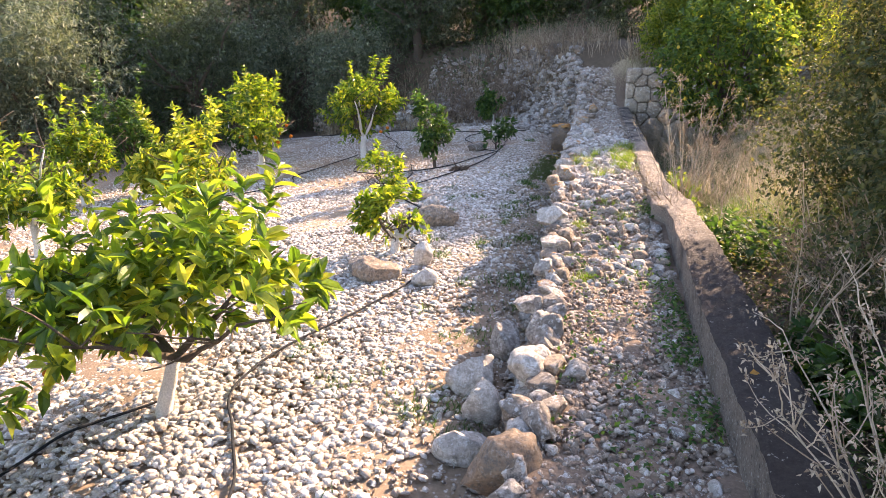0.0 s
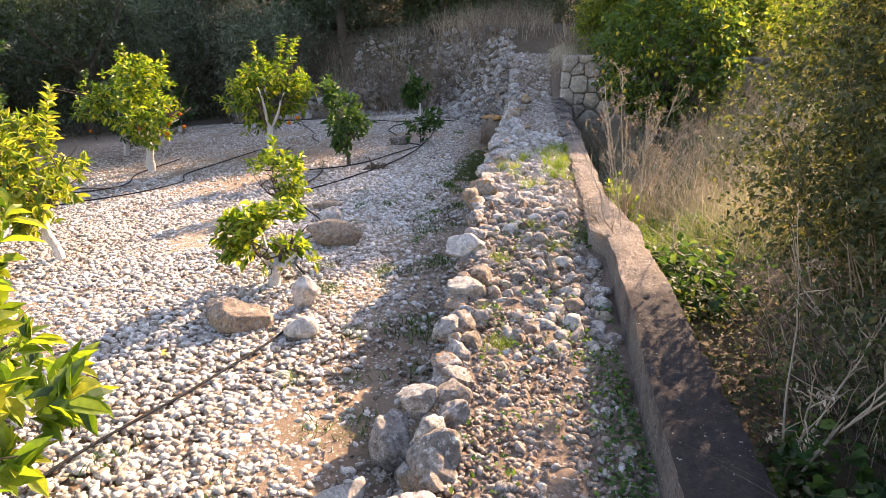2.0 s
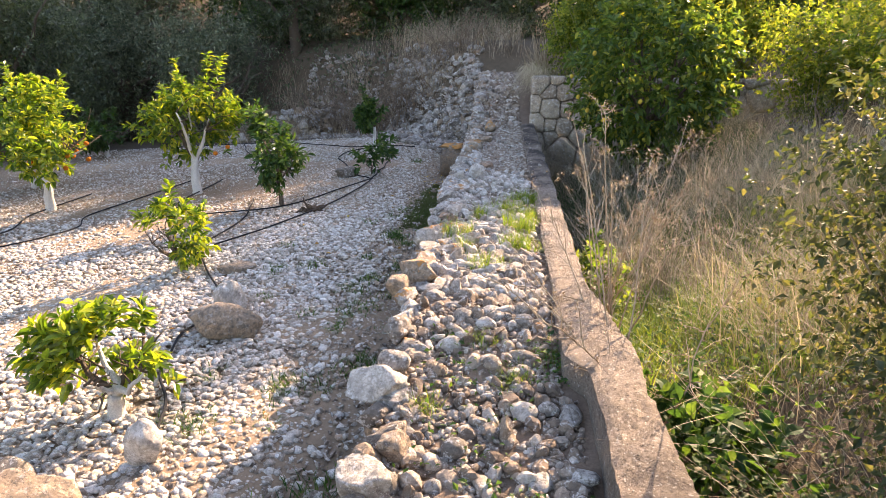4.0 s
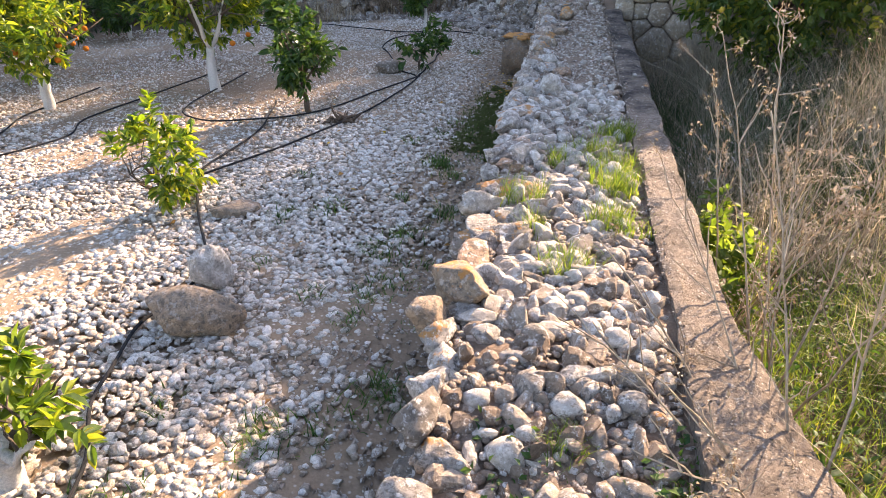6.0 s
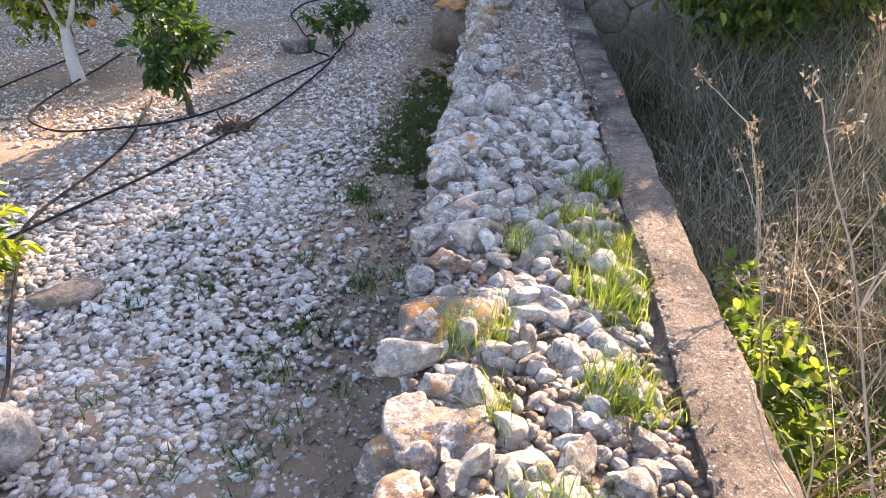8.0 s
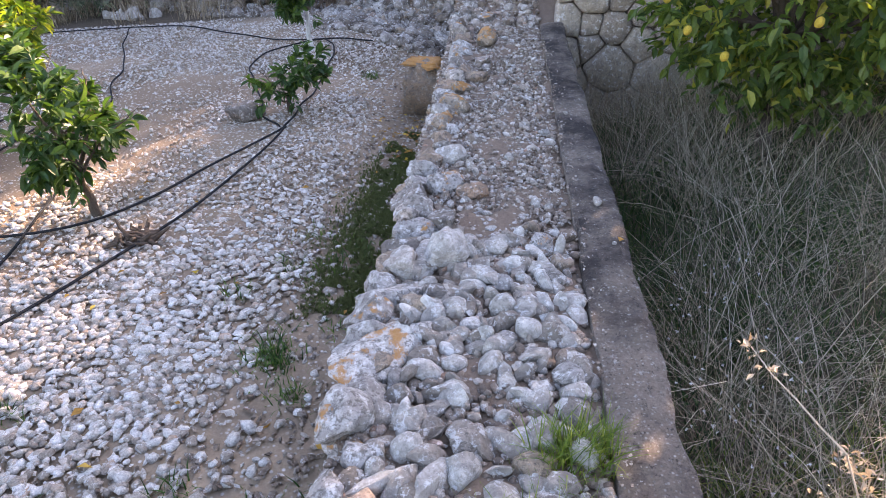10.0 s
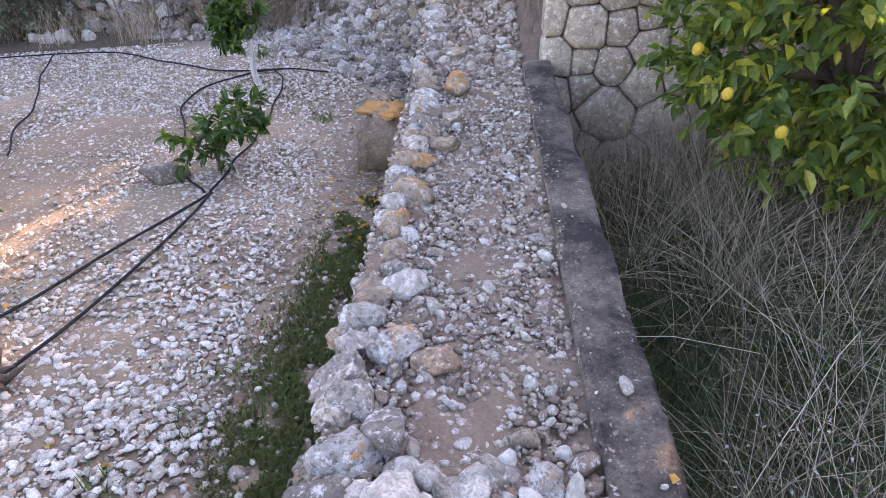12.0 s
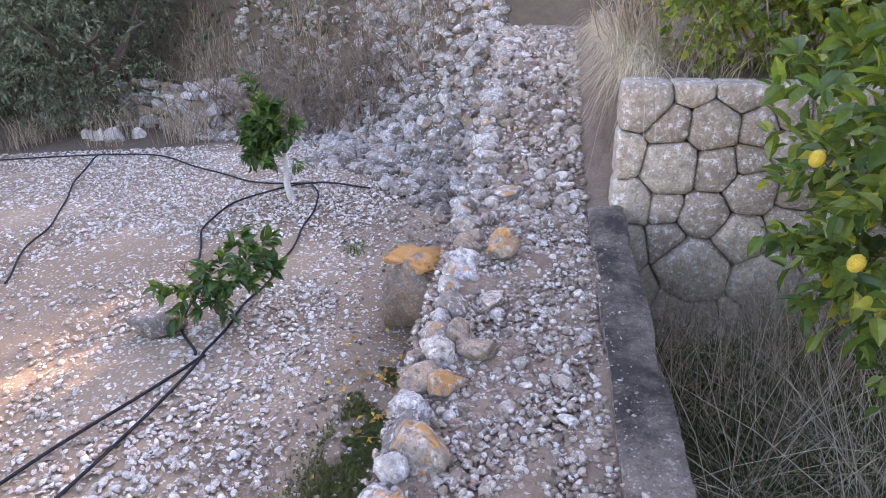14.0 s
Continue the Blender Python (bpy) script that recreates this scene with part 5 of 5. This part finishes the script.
bare_shrub(-3.1, 18.0, 1.3, 0.5, 80, 1.4, 207)
bare_shrub(-4.7, 18.9, 1.1, 0.5, 55, 1.3, 208)
bare_shrub(-1.4, 18.0, 0.9, 0.5, 34, 0.9, 209)
n = 2600
root = np.stack([rng.uniform(0.05, 0.3, n), rng.uniform(13.5, 17.0, n), rng.uniform(0.72, 0.86, n)], -1)
v, f = blades(root, rng.uniform(0.25, 0.7, n), rng.uniform(0.4, 1.2, n), 0.006, 3.2, 5)
tagged(bulk("hanging_grass", v, f, HAY), "pale dry grass hanging over the wall corner", "grass", kind="stuff")
bush("broom_bush", 0.35, 15.2, 0.8, 0.5, 0.5, 0.6, 0, 0.05, SCRUB, "pale dry broom stems above the wall corner", 210, 90, twigs=TWIG)
bush("weed_clump", 0.55, 5.0, -0.55, 0.35, 0.7, 0.18, 120, 0.07, WEED, "broad-leaved green weeds beside the channel wall", 211, 20, 0.8, category="weeds")
bush("weed_clump", 0.36, 7.55, -0.72, 0.22, 0.6, 0.24, 170, 0.062, GRASS, "broad-leaved green weeds beside the channel wall", 212, 20, 0.7, category="weeds")
bush("weed_clump", 0.5, 2.6, -0.55, 0.3, 0.6, 0.16, 110, 0.07, WEED, "broad-leaved green weeds beside the channel wall", 213, 20, 0.8, category="weeds")


def lemon_tree(x, y):
    r = np.random.default_rng(61)
    z0 = gz(x, y)
    tree = thing("lemon_tree", x, y, z0, "leafy lemon tree with ripe yellow lemons", "tree")
    v, f = tube(wander((0, 0, -0.1), (0, 0.1, 0.9), 6, 0.03, r), np.linspace(0.07, 0.05, 6), 8)
    bulk("trunk", v, f, BARK, tree, True)
    count = 1300
    mid, rad = np.array((0, 0, 1.5)), np.array((1.05, 1.0, 1.1))
    d = r.normal(size=(count, 3))
    d /= np.linalg.norm(d, axis=1)[:, None]
    tips = mid + d * rad * r.uniform(0.55, 1.0, (count, 1))
    ways = d + r.normal(0, 0.4, (count, 3))
    ways /= np.linalg.norm(ways, axis=1)[:, None]
    bulk("crown", *leaves(*shoots(tips, ways, 7, 0.2, 0.10, r), width=0.5, oval=True), LEMON_LEAF, tree)
    for t in tips[:30]:
        bulk("branch", *tube(wander((0, 0.1, 0.8), t, 6, 0.03, r), np.linspace(0.03, 0.005, 6), 5), BARK, tree, True)
    for a, h in ((-2.55, 1.05), (-2.75, 1.2), (-2.3, 0.95), (-3.0, 1.45), (-1.9, 1.2), (-2.5, 1.75)):
        me = boulder_mesh("lemon", 6, 0.026, 0.026, 0.033, 0.02, BALL2, 0)
        me.materials.append(LEMON)
        ob = new("lemon", me)
        ob.parent, ob.matrix_basis = tree, pose(math.cos(a) * 1.12, math.sin(a) * 1.12, h, 15, 10, 0)


lemon_tree(1.6, 11.75)


# dry stalks leaning over the kerb
def stalk(x, y, z, height, lean, seed):
    r = np.random.default_rng(seed)
    s = thing("dry_weed", x, y, z, "dry brown branching weed stalk leaning over the kerb", "weed", "dry weed stalks")
    top = np.array((lean[0], lean[1], height))
    main = wander((0, 0, 0), top, 8, 0.012, r)
    lines, seeds = [tube(main, np.linspace(0.005, 0.002, 8), 5)], []
    for _ in range(16):
        b0 = main[int(r.integers(2, 8))]
        b1 = b0 + np.array((r.normal(0, 0.12), r.normal(0, 0.12), r.uniform(0.02, 0.2)))
        p = wander(b0, b1, 5, 0.008, r)
        lines.append(tube(p, np.linspace(0.0025, 0.001, 5), 4))
        for q in p[2:]:
            seeds.append(q + r.normal(0, 0.012, (6, 3)))
    tagged(bulk("stem_tangle", *joined(lines), TWIG, s), kind="stuff")
    sp = np.concatenate(seeds)
    seed_part = bulk("seed_head", *leaves(sp, r.normal(size=sp.shape), r.uniform(0.008, 0.02, len(sp))), STRAW, s)
    tagged(seed_part, kind="stuff")


for i, (x, y, h, lx, ly) in enumerate(((0.3, 6.5, 0.8, 0.15, 0.1), (0.35, 5.2, 0.6, 0.2, -0.2))):
    stalk(x, y, gz(x, y), h + 0.3, (lx, ly), 300 + i)

def dry_shrub(x, y, stems, seed, heads=1.0):
    """A dead weed: long thin arching stems with side twigs and seed heads."""
    r = np.random.default_rng(seed)
    z = gz(x, y)
    s = thing("dry_shrub", x, y, z, "dead pale weed with long arching bare stems", "weed", "dry weed stalks")
    seeds = []
    for ex, ey, ez in stems:
        end = np.array((ex, ey, ez - z))
        t = np.linspace(0, 1, 12)[:, None]
        mid = end * 0.45 + np.array((0, 0, 0.16 + 0.1 * abs(ex)))
        p = (1 - t) ** 2 * np.zeros(3) + 2 * t * (1 - t) * mid + t * t * end + np.cumsum(r.normal(0, 0.006, (12, 3)), 0)
        bulk("stem", *tube(p, np.linspace(0.006, 0.0022, 12), 5), TWIG, s, True)
        lines = []
        for _ in range(11):
            i = int(r.integers(3, 12))
            q = wander(p[i], p[i] + 0.5 * (p[min(i + 1, 11)] - p[i - 1]) + r.normal(0, 0.075, 3) + np.array((0, 0, 0.05)), 5, 0.006, r)
            lines.append(tube(q, np.linspace(0.003, 0.0013, 5), 4))
            if r.uniform() < heads:
                seeds.append(q[-1] + r.normal(0, 0.014, (14, 3)))
                seeds.append(q[3] + r.normal(0, 0.012, (9, 3)))
        tagged(bulk("twig_spray", *joined(lines), TWIG, s), kind="stuff")
    if seeds:
        sp = np.concatenate(seeds)
        tagged(bulk("seed_head", *leaves(sp, r.normal(size=sp.shape), r.uniform(0.010, 0.028, len(sp))), TWIG, s), kind="stuff")


dry_shrub(0.22, 5.45, ((-0.75, 0.35, 0.12), (-0.6, 0.75, 0.2), (-0.5, 0.1, 0.16), (-0.35, 0.9, 0.35), (-0.45, -0.25, 0.1), (-0.2, 0.6, 0.75), (-0.3, -0.45, 0.05), (0.1, 0.3, 0.7)), 401, 0.35)
dry_shrub(0.28, 6.1, ((-0.2, 0.9, 0.75), (0.0, 0.75, 0.85), (-0.05, 0.3, 0.5), (0.35, 0.4, 0.7), (0.3, -0.3, 0.4)), 402)
dry_shrub(0.34, 7.0, ((-0.15, 0.8, 0.5), (0.3, 0.2, 0.45), (0.4, -0.5, 0.5), (0.1, -0.7, 0.35), (0.6, 0.0, 0.5)), 403)
dry_shrub(0.40, 1.1, ((-0.2, 0.5, 0.35), (0.1, 0.6, 0.45), (0.35, 0.5, 0.35), (0.2, 0.1, 0.4), (-0.25, 0.1, 0.2), (0.5, 0.2, 0.45)), 404, 0.8)
dry_shrub(0.27, 0.95, ((-0.36, 0.75, 0.12), (-0.22, 0.85, 0.22), (-0.05, 0.85, 0.32), (0.12, 0.8, 0.36), (0.25, 0.6, 0.3), (-0.3, 0.5, 0.05), (0.05, 0.55, 0.2)), 406, 1.0)
dry_shrub(0.55, 1.2, ((-0.15, 0.5, 0.3), (0.1, 0.65, 0.4), (0.3, 0.5, 0.3), (-0.05, 0.8, 0.2)), 407, 1.0)
dry_shrub(0.45, 3.0, ((0.1, 0.5, 0.3), (0.4, 0.2, 0.35), (0.3, -0.4, 0.4), (-0.15, -0.3, 0.15), (0.5, -0.2, 0.5)), 405, 0.3)

# leafy ground cover on the ditch side
n = 13000
x, y = 0.26 + 3.6 * rng.beta(1, 1.8, n), rng.uniform(-1, 13.2, n)
patchy = np.array([noise.noise(Vector((a * 1.3, b * 1.3, 3))) for a, b in zip(x, y)]) > np.where((y > 4.4) & (y < 7.6), -0.25, 0.22)
x, y = x[patchy], y[patchy]
root = np.stack([x, y, ground_z(x, y) + rng.uniform(0.02, 0.22, len(x))], -1)
v, f = leaves(root, np.column_stack([rng.normal(size=(len(x), 2)), rng.uniform(-0.1, 0.6, len(x))]), rng.uniform(0.02, 0.055, len(x)), 0.65, oval=True)
tagged(bulk("ground_cover", v, f, WEED), "broad green leaves covering the ditch side", "weeds", kind="stuff")

n = 16000
x, y = 0.2 + 3.0 * rng.beta(1, 1.5, n), rng.uniform(-1.5, 4.8, n)
root = np.stack([x, y, ground_z(x, y) + 0.32 * rng.beta(1, 1.6, n)], -1)
v, f = leaves(root, np.column_stack([rng.normal(size=(n, 2)), rng.uniform(-0.2, 0.8, n)]), rng.uniform(0.02, 0.05, n), 0.6)
tagged(bulk("ground_cover", v, f, SCRUB_DRY), "dark matted bramble leaves below the thicket", "weeds", kind="stuff")

# small weeds along the foot of the kerb
n = 3800
y = rng.uniform(0.3, 5.6, n)
x = np.where(rng.uniform(0, 1, n) < 0.6, -0.05 - np.abs(rng.normal(0, 0.10, n)), rng.uniform(-0.8, -0.15, n))
thick = np.array([noise.noise(Vector((a * 4, b * 2.2, 8))) for a, b in zip(x, y)]) > -0.05
x, y = x[thick], y[thick]
root = np.stack([x, y, path_z(y) + rng.uniform(0.0, 0.05, len(x))], -1)
v, f = leaves(root, np.column_stack([rng.normal(size=(len(x), 2)), rng.uniform(0, 1.0, len(x))]), rng.uniform(0.015, 0.04, len(x)), 0.6)
tagged(bulk("path_weeds", v, f, WEED), "small green weeds along the kerb foot", "weeds", kind="stuff")

# small white flowers in the ditch grass
n = 90
c = np.stack([rng.uniform(0.3, 0.95, n), rng.uniform(8.3, 10.2, n)], -1)
c = np.column_stack([c, ground_z(c[:, 0], c[:, 1]) + rng.uniform(0.25, 0.4, n)])
v, f = leaves(np.repeat(c, 6, 0), rng.normal(size=(n * 6, 3)) + np.array((0, 0, 0.5)), np.full(n * 6, 0.011), 0.7)
tagged(bulk("white_flowers", v, f, PETAL), "tiny white flowers in the ditch grass", "flowers", kind="stuff")

# undergrowth below the trees
n = 16000
x, y = rng.uniform(-16, 7, n), rng.uniform(19.5, 25, n)
root = np.stack([x, y, ground_z(x, y)], -1) + np.column_stack([np.zeros((n, 2)), 0.9 * rng.beta(1, 2, n)])
v, f = leaves(root, rng.normal(size=(n, 3)) + np.array((0, -0.3, 0.4)), rng.uniform(0.07, 0.16, n), 0.4)
tagged(bulk("undergrowth", v, f, OLIVE), "dark scrubby undergrowth below the trees", "undergrowth", kind="stuff")

# low weeds on the orchard floor by the wall
CLUMPS = ((-1.59, 6.86), (-1.55, 9.36), (-2.16, 8.25), (-1.57, 7.92), (-1.36, 8.39), (-1.69, 7.67), (-2.47, 8.10), (-1.55, 9.34), (-1.58, 9.42), (-1.71, 5.92), (-1.30, 6.35), (-1.39, 9.15), (-1.89, 14.13), (-2.03, 5.45))
pts = []
for _ in range(60):
    cx, cy = -1.1 - abs(rng.normal(0, 0.5)), rng.uniform(1.2, 11)
    pts.append(np.stack([cx + rng.normal(0, 0.06, 45), cy + rng.normal(0, 0.06, 45)], -1))
for cx, cy in CLUMPS:
    pts.append(np.stack([cx + rng.normal(0, 0.055, 110), cy + rng.normal(0, 0.075, 110)], -1))
p = np.concatenate(pts)
p[:, 0] = np.minimum(p[:, 0], -0.99)
v, f = blades(np.column_stack([p, ground_z(p[:, 0], p[:, 1])]), rng.uniform(0.03, 0.09, len(p)), rng.uniform(0.4, 1.2, len(p)), 0.009, 0.5, 2)
tagged(bulk("low_weeds", v, f, WEED), "low green weeds scattered at the wall foot", "weeds", kind="stuff")
